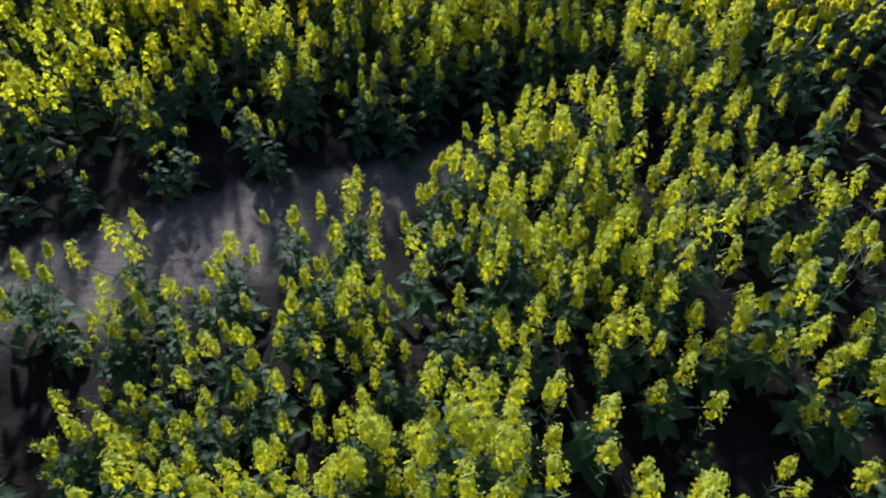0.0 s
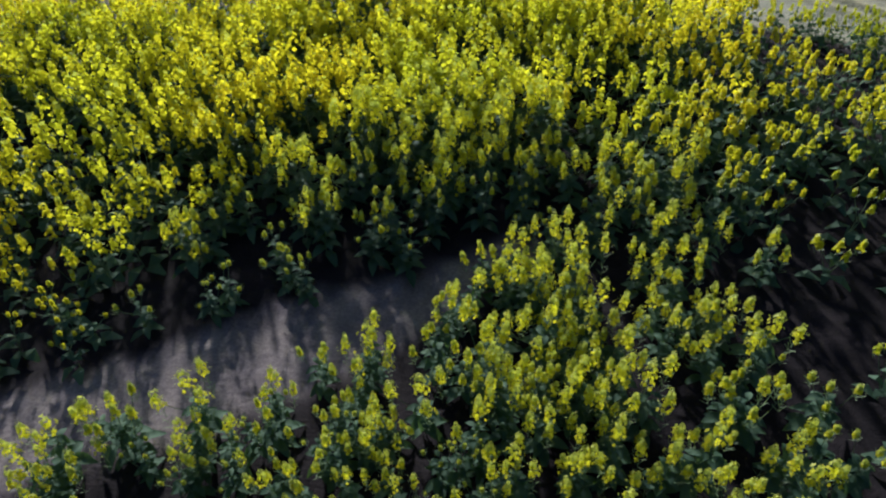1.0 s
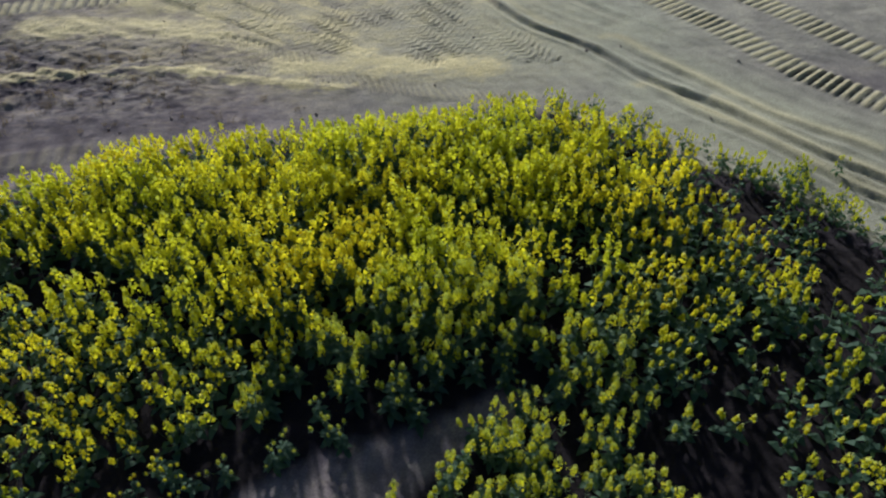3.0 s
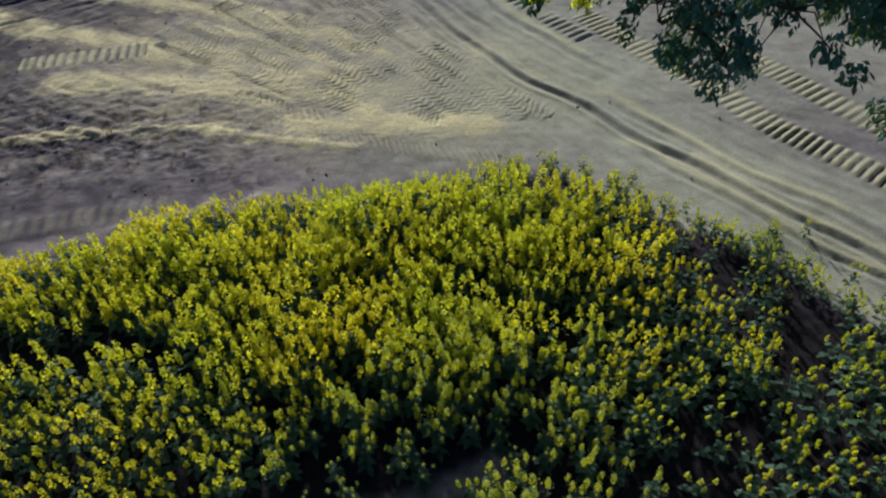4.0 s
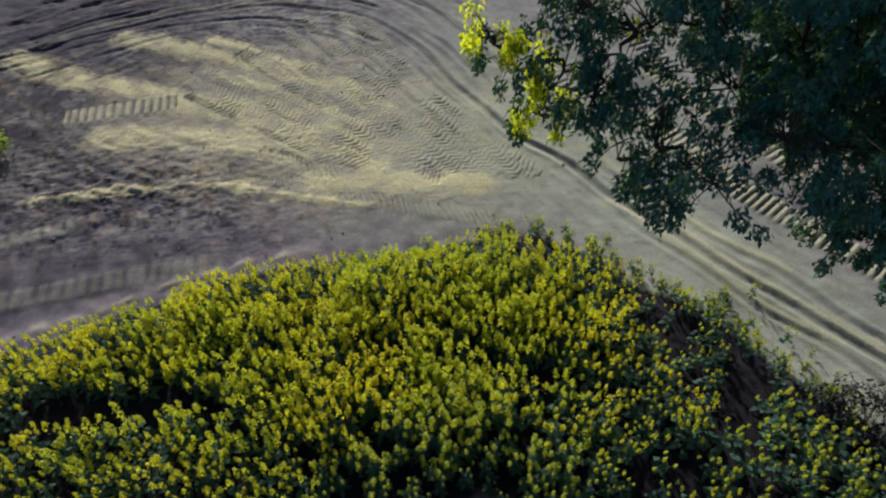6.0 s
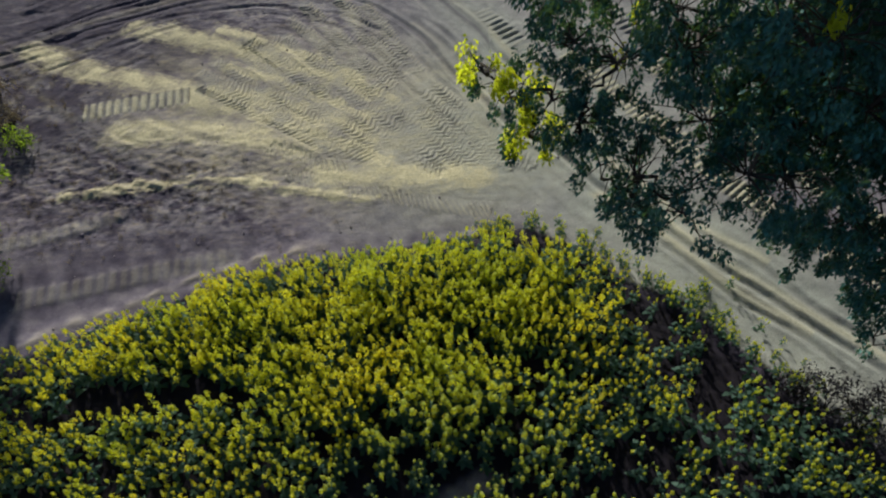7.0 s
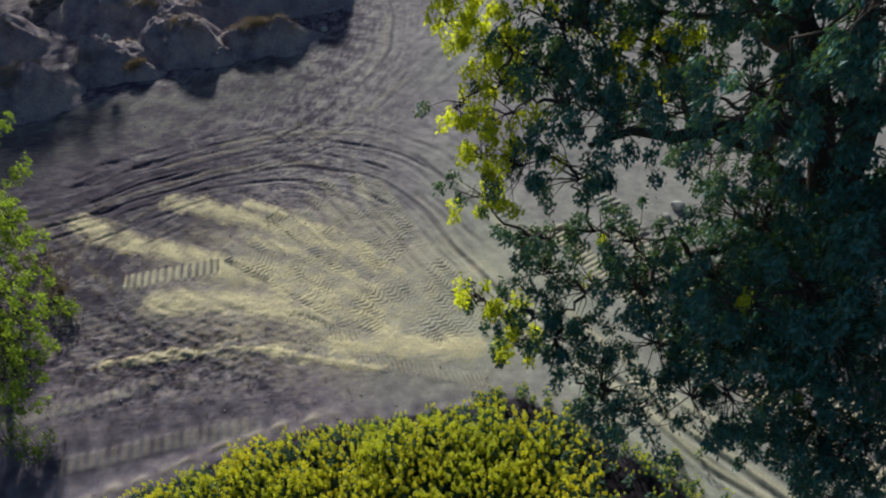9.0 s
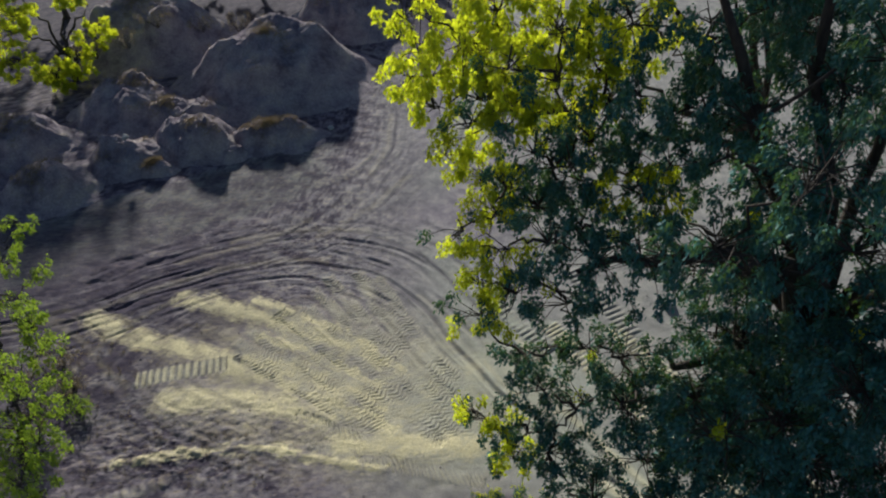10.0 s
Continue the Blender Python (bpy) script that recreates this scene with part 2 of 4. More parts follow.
# (line, width, pitch, kind: 0 deep lugs, 1 slanting dashes, 2 faint lugs; depth)
DEEP_PRINTS = [
    (smooth_line([(2.6, 14.8), (3.9, 12.9), (4.8, 11.7), (5.6, 10.4), (6.8, 9.1), (8.5, 7.3), (10.5, 5.4)]), 0.62, 0.175, 0.0, 0.040),
    (smooth_line([(4.6, 14.6), (6.2, 12.3), (7.4, 10.6), (9.0, 8.6), (11, 6.4)]), 0.62, 0.175, 0.0, 0.036),
    (smooth_line([(-10.1, 12.72), (-8.7, 13.08), (-7.4, 13.38)]), 0.62, 0.215, 0.0, 0.045),
    (smooth_line([(-4.9, 17.3), (-3.4, 15.1), (-2.3, 13.2), (-1.9, 11.9)]), 0.50, 0.135, 1.0, 0.036),
    (smooth_line([(-3.9, 17.5), (-2.3, 15.0), (-1.5, 13.4)]), 0.45, 0.135, 1.0, 0.032),
    (smooth_line([(-6.3, 15.5), (-4.2, 13.7), (-2.3, 12.0)]), 0.55, 0.135, 1.0, 0.036),
    (smooth_line([(-5.6, 15.75), (-3.8, 14.35), (-2.2, 12.7)]), 0.40, 0.135, 1.0, 0.034),
    (smooth_line([(-2.3, 14.5), (-1.0, 12.7), (0.3, 10.9)]), 0.50, 0.135, 1.0, 0.030),
]
SLANT_PRINTS = [
    (smooth_line([(-3.1, 12.5), (-1.2, 10.9), (-0.6, 10.4)]), 0.40, 0.135, 1.0, 0.026),
    (smooth_line([(-7.2, 13.75), (-5.2, 12.5), (-3.2, 11.2)]), 0.50, 0.135, 1.0, 0.034),
    (smooth_line([(-6.4, 13.9), (-4.6, 12.85), (-2.8, 11.8)]), 0.35, 0.135, 1.0, 0.030),
    (smooth_line([(-1.2, 14.0), (0.2, 12.2), (1.5, 10.6)]), 0.40, 0.135, 1.0, 0.024),
    (smooth_line([(-4.4, 10.5), (-1.7, 9.75), (0.5, 9.3)]), 0.40, 0.135, 1.0, 0.030),
    (smooth_line([(-4.9, 11.4), (-3.7, 10.9), (-2.9, 10.7)]), 0.40, 0.135, 1.0, 0.026),
    (smooth_line([(-9.6, 6.95), (-7.2, 7.6), (-5.2, 8.05)]), 0.50, 0.24, 2.0, 0.014),
]
FAINT_PRINTS = [
    (smooth_line([(-12.0, 8.0), (-9.6, 8.7), (-7.9, 9.4)]), 0.40, 0.24, 2.0, 0.022),
    (smooth_line([(0.3, 16.8), (1.4, 15.2), (2.6, 13.6)]), 0.50, 0.22, 2.0, 0.030),
    (smooth_line([(3.6, 17.4), (4.6, 15.6), (5.2, 14.4)]), 0.60, 0.22, 2.0, 0.030),
    (smooth_line([(-5.3, 16.7), (-3.8, 14.8), (-2.7, 12.9)]), 0.35, 0.135, 1.0, 0.03),
    (smooth_line([(-7.0, 14.7), (-5.0, 13.2), (-3.0, 11.5)]), 0.4, 0.135, 1.0, 0.03),
    (smooth_line([(-3.2, 15.9), (-1.9, 14.1), (-0.6, 12.0)]), 0.4, 0.135, 1.0, 0.028),
    (smooth_line([(-6.3, 22.9), (-4.9, 23.8), (-3.9, 25.4)]), 0.5, 0.25, 2.0, 0.03),
]
TREADS = DEEP_PRINTS + SLANT_PRINTS + FAINT_PRINTS
# further faint passes of the same tyres beside the first ones
for k in range(9):
    w = k / 8
    TREADS.append((smooth_line([(-7.4 + 4.3 * w, 14.3 + 2.9 * w), (-5.6 + 4.0 * w, 13.1 + 1.5 * w), (-3.7 + 3.9 * w, 11.7 + 0.4 * w), (-2.3 + 3.4 * w, 10.9 - 0.3 * w)]), 0.42, 0.135, 1.0, 0.017))
# (line, width) of paler yellow streaks across the yard
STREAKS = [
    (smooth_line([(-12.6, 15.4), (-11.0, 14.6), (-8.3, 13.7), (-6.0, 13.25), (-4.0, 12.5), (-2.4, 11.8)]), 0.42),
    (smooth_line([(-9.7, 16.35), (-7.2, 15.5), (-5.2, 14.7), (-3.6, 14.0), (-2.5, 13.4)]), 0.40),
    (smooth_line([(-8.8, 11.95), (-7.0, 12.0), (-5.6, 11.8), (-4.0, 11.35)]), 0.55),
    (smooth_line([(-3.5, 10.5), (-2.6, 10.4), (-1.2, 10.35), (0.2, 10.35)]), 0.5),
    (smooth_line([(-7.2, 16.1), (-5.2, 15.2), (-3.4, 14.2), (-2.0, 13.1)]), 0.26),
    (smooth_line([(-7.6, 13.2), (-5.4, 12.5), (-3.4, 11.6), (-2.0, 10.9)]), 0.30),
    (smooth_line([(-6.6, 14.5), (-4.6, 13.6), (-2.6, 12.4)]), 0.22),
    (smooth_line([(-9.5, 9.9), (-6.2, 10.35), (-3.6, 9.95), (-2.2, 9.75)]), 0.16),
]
FIELD_EDGE = [(-16, 1.6), (-11.5, 4.0), (-9.6, 5.15), (-8.4, 5.8), (-7.5, 6.25), (-6.6, 6.6), (-5.2, 7.35), (-3.6, 7.9), (-2.1, 8.1), (-0.4, 8.45), (1.2, 8.75), (2.4, 8.2), (3.2, 7.4), (4.3, 6.9), (5.0, 6.0), (6.2, 4.8), (8.2, 2.8), (11.5, -0.6), (11.8, -3.2), (8.0, -3.9), (4.0, -3.4), (0.0, -4.1), (-5.0, -3.6), (-10.0, -4.2), (-16, -3.5)]
SOIL_PATCH = [(-4.4, 1.2), (-3.6, 1.6), (-2.85, 1.9), (-2.45, 2.05), (-2.0, 2.38), (-1.55, 2.65), (-1.0, 2.82), (-0.45, 3.02), (0.3, 3.42), (0.55, 3.2), (-0.2, 2.75), (-0.7, 2.3), (-1.25, 1.9), (-2.1, 1.5), (-3.1, 1.1), (-4.4, 0.8)]


def inside(x, y, poly):
    x, y = np.asarray(x, dtype=float), np.asarray(y, dtype=float)
    out = np.zeros(x.shape, dtype=bool)
    for (x0, y0), (x1, y1) in zip(poly, poly[1:] + poly[:1]):
        if y0 != y1:
            out ^= ((y0 > y) != (y1 > y)) & (x < (x1 - x0) * (y - y0) / (y1 - y0) + x0)
    return out


def axis(stops, mid0, mid1, mid_step, far):
    inner = np.concatenate([np.arange(a, b - step * 0.5, step) for a, b, step in stops])
    low = np.arange(mid0, stops[0][0] - mid_step * 0.5, mid_step)
    high = np.arange(inner[-1] + mid_step, mid1, mid_step)
    grow = np.array([1.6 ** k for k in range(1, 20)])
    grow = grow[grow < far]
    return np.concatenate([(mid0 - grow)[::-1], low, inner, high, mid1 + grow])


def ground_relief(x, y):
    """Height of the ground, how packed, pale and dark it is, with painted shade."""
    z = 0.03 * wobble(x, y, 4.5, 1) + 0.006 * wobble(x, y, 1.1, 2) + 0.004 * wobble(x, y, 0.33, 3)
    packed, dark_and_shade, pale_earth = np.zeros(x.shape), np.zeros(x.shape), np.zeros(x.shape)
    field = inside(x, y, FIELD_EDGE)
    ed, _, _ = segment_field(x, y, FIELD_EDGE[:18])
    z = z - np.where(field, 0.0, 0.04 * np.clip(ed / 0.8, 0, 1))
    z += 0.03 * np.exp(-(ed / 0.3) ** 2) * (~field)
    bund = (~field) * np.exp(-((ed - 0.42 - 0.06 * wobble(x, y, 1.2, 5)) / 0.11) ** 2) * np.clip((-2.0 - x) / 1.5, 0, 1) * np.clip(0.45 + 0.8 * wobble(x, y, 0.8, 6), 0, 1)
    z += 0.04 * bund
    pale_earth = np.maximum(pale_earth, 0.25 * bund)
    low, high = np.zeros(x.shape), np.zeros(x.shape)
    for line, depth, width in ((ROAD, 0.075, 0.075), (ROAD_INNER, 0.06, 0.065), (ROAD_OUTER, 0.045, 0.075), (LANE, 0.045, 0.085), (LANE_B, 0.04, 0.08), (SWEEP, 0.035, 0.085), (TURN_MARK, 0.04, 0.09), (CROSS_MARK, 0.035, 0.08)):
        d, off, s = segment_field(x, y, line)
        fade = np.clip(s / 0.8, 0, 1) * np.clip((s.max() - s) / 0.8, 0, 1) if x.size > 1 else 1.0
        off = off + 0.07 * np.sin(s * 0.9 + depth * 99) + 0.04 * np.sin(s * 2.3)
        for k, (shift, gain) in enumerate(((0.0, 1.0), (0.75, 0.7), (-0.62, 0.5), (1.5, 0.6), (-1.2, 0.5))):
            vary = np.clip(0.55 + 0.75 * wobble(x, y, 2.6, 61 + k + int(depth * 1000)), 0.0 if k or x.size < 2 else 0.6, 1.0 if k else 0.8) * fade * np.where(x > 0.5, 1.0 if k == 0 else 0.2, 0.8 if k else 0.55)
            o = np.where(d < 4, off - shift - 0.1 * np.sin(s * 0.5 + 2 * k), 9.0)
            cut = depth * gain * vary
            low = np.minimum(low, -cut * np.exp(-(o / width) ** 2))
            # groove floors coloured darker so the ruts read
            dark_and_shade = np.maximum(dark_and_shade, np.where(x > 0.5, 0.0, 0.95) * np.clip((-3.0 - x) / 5, 0.4, 1) * gain * vary * 1.7 * np.exp(-((o - 0.03) / 0.13) ** 2))
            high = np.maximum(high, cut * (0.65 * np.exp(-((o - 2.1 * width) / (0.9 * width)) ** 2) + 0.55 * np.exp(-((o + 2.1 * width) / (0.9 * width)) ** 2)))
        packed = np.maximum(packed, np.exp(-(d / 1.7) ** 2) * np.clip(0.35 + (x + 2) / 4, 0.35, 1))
        dark_and_shade = np.maximum(dark_and_shade, np.where(x > 0.5, 0.22, 0.6) * fade * np.exp(-(off / 0.08) ** 2) * (d < 4))
        pale_earth = np.maximum(pale_earth, np.where(x > 0.5, 0.4, 0.14) * np.exp(-((np.where(d < 4, off, 9.0) - 0.27) / 0.12) ** 2) * (np.sin(s * 0.7) > -0.3))
    z += np.where(low < -0.012, low, low + high)
    print_z, print_w, gaps = np.zeros(x.shape), np.zeros(x.shape), np.zeros(x.shape)
    for line, width, pitch, kind, depth in TREADS:
        xs, ys = [p[0] for p in line], [p[1] for p in line]
        near = (x > min(xs) - 1) & (x < max(xs) + 1) & (y > min(ys) - 1) & (y < max(ys) + 1)
        if not near.any():
            continue
        total = sum(math.dist(p, q) for p, q in zip(line[:-1], line[1:]))
        d, off, s = segment_field(x[near], y[near], line)
        window = 1 / (1 + np.exp((np.abs(off) - width / 2) / 0.025)) * (d < width)
        end = (s > 0.02) & (s < total - 0.02)
        xn, yn = x[near], y[near]
        if kind == 1:
            phase = (s + (0.6 * np.abs(off) if width > 0.41 else 0.7 * off) + 0.05 * wobble(xn, yn, 1.4, 8) + 0.012 * wobble(xn, yn, 0.3, 9)) / pitch * 2 * math.pi
            window = window * np.clip(1.0 + 0.45 * wobble(xn, yn, 1.5, 10) + 0.25 * wobble(xn, yn, 0.3, 16), 0, 1)
        else:
            phase = (s + 0.04 * np.sin(s * 2.1)) / pitch * 2 * math.pi
        lug = np.tanh(3.0 * (np.sin(phase) + (0.42 if kind == 0 else 0.35)))
        wear = np.clip(0.8 + (0.3 if kind == 0 else 0.75) * wobble(xn, yn, 1.6, 7), 0.05, 1.25)
        deep = depth if kind != 1 else 0.8 * depth
        w = window * end * (np.where((xn > 0) & (yn > 10.2), 0.55, 1.0) if kind == 0 else 1.0)
        print_z[near] = print_z[near] * (1 - w) + w * wear * deep * (0.75 * lug - 0.45)
        print_w[near] = np.maximum(print_w[near], w)
        # gaps between lugs darker, lug tops paler
        dark_and_shade[near] = np.maximum(dark_and_shade[near], (0.85, 0.25, 0.35)[int(kind)] * w * wear * np.clip(-lug, 0, 1))
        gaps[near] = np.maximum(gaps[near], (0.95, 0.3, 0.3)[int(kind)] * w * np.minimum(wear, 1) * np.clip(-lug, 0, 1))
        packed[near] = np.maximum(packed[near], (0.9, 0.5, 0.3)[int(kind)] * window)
        pale_earth[near] = np.maximum(pale_earth[near], (0.55, 0.35, 0.12)[int(kind)] * window * end * np.clip(lug, 0, 1))
    z = z * (1 - 0.5 * print_w) + print_z
    for px, py, rx, ry in ((-12.5, 18.4, 0.55, 0.22), (-11.2, 18.3, 0.65, 0.2), (-11.8, 15.9, 0.5, 0.2), (-13.2, 17.2, 0.6, 0.2), (-9.6, 17.6, 0.5, 0.12)):
        pit = np.exp(-np.maximum(((x - px + 0.4 * (y - py)) / rx) ** 2 + ((y - py - 0.35 * (x - px)) / ry) ** 2 + 0.45 * wobble(x, y, 0.5, 46) + 0.3 * wobble(x, y, 0.2, 47), 0) ** 1.5) * (np.hypot(x - px, y - py) < 2)
        z -= 0.06 * pit
        gaps = np.maximum(gaps, 0.8 * pit)
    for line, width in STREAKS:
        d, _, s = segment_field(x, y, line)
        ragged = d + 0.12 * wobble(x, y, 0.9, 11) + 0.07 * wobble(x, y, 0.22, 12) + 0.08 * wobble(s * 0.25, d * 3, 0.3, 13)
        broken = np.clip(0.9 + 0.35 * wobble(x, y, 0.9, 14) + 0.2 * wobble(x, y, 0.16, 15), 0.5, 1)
        pale_earth = np.maximum(pale_earth, np.clip(1.5 - 1.2 * ragged / width, 0, 1) * 0.95 * broken * (1 - 0.75 * print_w * (x < -7)))
        z += 0.03 * np.exp(-(d / width) ** 2) * (1 - print_w)
    for line in (TURN_MARK, CROSS_MARK):
        d, off, s = segment_field(x, y, line)
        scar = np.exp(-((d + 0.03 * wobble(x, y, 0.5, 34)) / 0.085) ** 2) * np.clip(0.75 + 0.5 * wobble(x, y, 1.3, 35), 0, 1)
        pale_earth = pale_earth * (1 - 0.8 * scar)
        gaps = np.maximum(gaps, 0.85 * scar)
    # the trodden yard in the middle and the darker left flank
    yard = np.clip(1.25 - np.hypot((x - 1.5) / 5.5, (y - 12) / 4.5), 0, 1)
    packed = np.maximum(packed, yard)
    packed = np.maximum(packed, 0.55 * np.clip(x / 3, 0, 1) * np.clip((y - 9) / 2, 0, 1))
    rough = np.clip(1.1 - np.hypot((x + 8.5) / 6.0, (y - 10.2) / 2.4), 0, 1)
    dark_and_shade = np.maximum(dark_and_shade, rough * np.clip(0.42 + 0.6 * wobble(x, y, 1.4, 21), 0, 1))
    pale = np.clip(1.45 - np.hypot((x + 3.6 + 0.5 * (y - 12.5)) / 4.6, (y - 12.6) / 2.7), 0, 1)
    pale_earth = np.maximum(pale_earth, pale * np.clip(0.44 + 0.25 * wobble(x, y, 1.5, 27) + 0.2 * wobble(x * 0.5, y, 0.3, 28), 0, 0.8) * (1 - 0.2 * print_w))
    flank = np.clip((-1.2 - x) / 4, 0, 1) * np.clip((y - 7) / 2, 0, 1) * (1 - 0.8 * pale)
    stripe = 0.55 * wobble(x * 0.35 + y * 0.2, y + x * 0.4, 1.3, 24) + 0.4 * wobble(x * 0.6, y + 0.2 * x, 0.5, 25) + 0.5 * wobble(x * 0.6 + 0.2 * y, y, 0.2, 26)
    dark_and_shade = np.maximum(dark_and_shade, flank * (1 - 0.7 * print_w) * np.clip(0.52 + 1.25 * stripe, 0, 1))
    dark_and_shade = np.maximum(dark_and_shade, np.clip(1.35 - np.hypot((x + 8.4 + 0.6 * (7.6 - y)) / 3.6, (y - 7.7 - 0.3 * (x + 8)) / 1.1), 0, 0.9) * np.clip(0.75 + 0.4 * wobble(x, y, 0.9, 36), 0, 1) * (~field) * (1 - 0.7 * bund))
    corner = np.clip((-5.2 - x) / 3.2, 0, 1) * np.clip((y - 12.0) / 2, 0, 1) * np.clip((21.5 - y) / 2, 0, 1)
    dark_and_shade = np.maximum(dark_and_shade, 0.92 * corner * np.clip(0.85 + 0.5 * wobble(x * 0.5 + 0.2 * y, y, 1.0, 37), 0.4, 1) * (1 - 0.5 * print_w))
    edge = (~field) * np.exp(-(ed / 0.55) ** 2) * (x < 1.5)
    dark_and_shade = np.maximum(dark_and_shade, 0.9 * edge * np.clip(0.7 + 0.4 * wobble(x, y, 0.7, 22), 0, 1))
    # packed strip before the heaps, its shade painted into the soil colour
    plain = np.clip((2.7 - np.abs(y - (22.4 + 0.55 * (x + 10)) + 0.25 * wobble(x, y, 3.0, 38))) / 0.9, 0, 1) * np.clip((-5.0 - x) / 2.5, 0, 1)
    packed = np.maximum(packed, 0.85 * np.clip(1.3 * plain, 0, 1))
    dark_and_shade = dark_and_shade * (1 - 0.8 * plain) + 0.72 * plain * np.clip(0.95 + 0.2 * wobble(x, y, 1.8, 33), 0, 1)
    dark_and_shade = np.maximum(dark_and_shade, np.clip(1.5 - np.hypot((x + 12.4) / 6.0, (y - 16.8 - 0.3 * (x + 12)) / 2.4), 0, 1) * np.clip(0.85 + 0.6 * wobble(x * 0.5, y, 0.9, 23), 0.3, 1))
    dark_and_shade = np.maximum(dark_and_shade, np.clip(1.5 - np.hypot((x + 11.8) / 2.9, (y - 13.2) / 2.4), 0, 1) * np.clip(0.8 + 0.6 * wobble(x, y * 0.7, 1.1, 29), 0, 1) * (1 - print_w))
    dark_and_shade = np.maximum(dark_and_shade, 0.9 * np.clip((y - 35) / 3, 0, 1) * np.clip((60 - y) / 12, 0, 1) * np.clip((1 - x) / 3, 0, 1))
    pale_earth = pale_earth * (1 - 0.9 * gaps)
    dark_and_shade = np.maximum(dark_and_shade, gaps)
    coarse = np.clip(np.maximum(rough * 1.3, 0.75 * flank), 0, 1) * (1 - pale_earth)
    z += rough * (0.022 * wobble(x, y, 0.4, 31) + 0.012 * wobble(x, y, 0.17, 32))
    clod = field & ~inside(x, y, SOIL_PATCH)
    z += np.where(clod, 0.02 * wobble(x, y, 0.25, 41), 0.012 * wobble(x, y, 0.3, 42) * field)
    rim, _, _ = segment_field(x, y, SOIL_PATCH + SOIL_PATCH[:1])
    # painted shade: soil under the crop darkens away from the patch's rim
    dark_and_shade = np.where(clod, np.clip(0.2 + (rim + 0.12 * wobble(x, y, 0.5, 43)) / 0.45, 0, 1), dark_and_shade)
    dark_and_shade = np.where(field & ~clod, np.clip(0.18 + 0.15 * wobble(x, y, 0.6, 44), 0, 1), dark_and_shade)
    pale_earth = np.where(field & ~clod, 0.04, pale_earth)
    packed = np.where(field, 0.0, packed)
    far = np.clip((np.hypot(x, y - 12) - 45) / 40, 0, 1)
    return z * (1 - far), np.clip(packed, 0, 1), np.clip(dark_and_shade, 0, 1), np.clip(pale_earth, 0, 1), np.clip(coarse, 0, 1)


def build_ground():
    xs = axis(((-13.5, -10.3, 0.07), (-10.3, 2.0, 0.036), (2.0, 9.5, 0.05)), -26, 22, 0.26, 2600)
    ys = axis(((1.0, 5.4, 0.15), (5.4, 9.4, 0.055), (9.4, 17.4, 0.036), (17.4, 20.4, 0.055)), -8, 40, 0.2, 2600)
    gx, gy = np.meshgrid(xs, ys)
    z, packed, dark_and_shade, pale_earth, coarse = ground_relief(gx, gy)
    v = np.stack([gx.ravel(), gy.ravel(), z.ravel()], 1)
    i = np.arange(gx.size).reshape(gx.shape)
    f = np.stack([i[:-1, :-1].ravel(), i[:-1, 1:].ravel(), i[1:, 1:].ravel(), i[1:, :-1].ravel()], 1)
    me = quad_mesh("ground", v, f, None, [EARTH], True)
    # shade between the plants, put into the soil colour
    rim, _, _ = segment_field(gx, gy, SOIL_PATCH + SOIL_PATCH[:1])
    edge, _, _ = segment_field(gx, gy, FIELD_EDGE[:18])
    crop_shade = np.clip((rim + 0.04 * wobble(gx, gy, 0.35, 45)) / 0.13, 0, 1) * np.clip(edge / 0.4, 0, 1) * (inside(gx, gy, FIELD_EDGE) & ~inside(gx, gy, SOIL_PATCH))
    for name, values in (("packed", packed), ("dark_and_shade", dark_and_shade), ("pale_earth", pale_earth), ("coarse", coarse), ("crop_shade", crop_shade)):
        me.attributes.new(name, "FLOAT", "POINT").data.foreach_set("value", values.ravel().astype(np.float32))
    return tagged(new("ground", me), "bare grey-brown earth with ruts and tyre tread prints", "ground", kind="structure")


build_ground()


def height(x, y):
    z, _, _, _, _ = ground_relief(np.array([float(x)]), np.array([float(y)]))
    return float(z[0])


def part(name, me, parent, label="", at=None):
    ob = new(name, me)
    ob.parent = parent
    if at is not None:
        ob.matrix_basis = at
    if label:
        tagged(ob, label)
    return ob


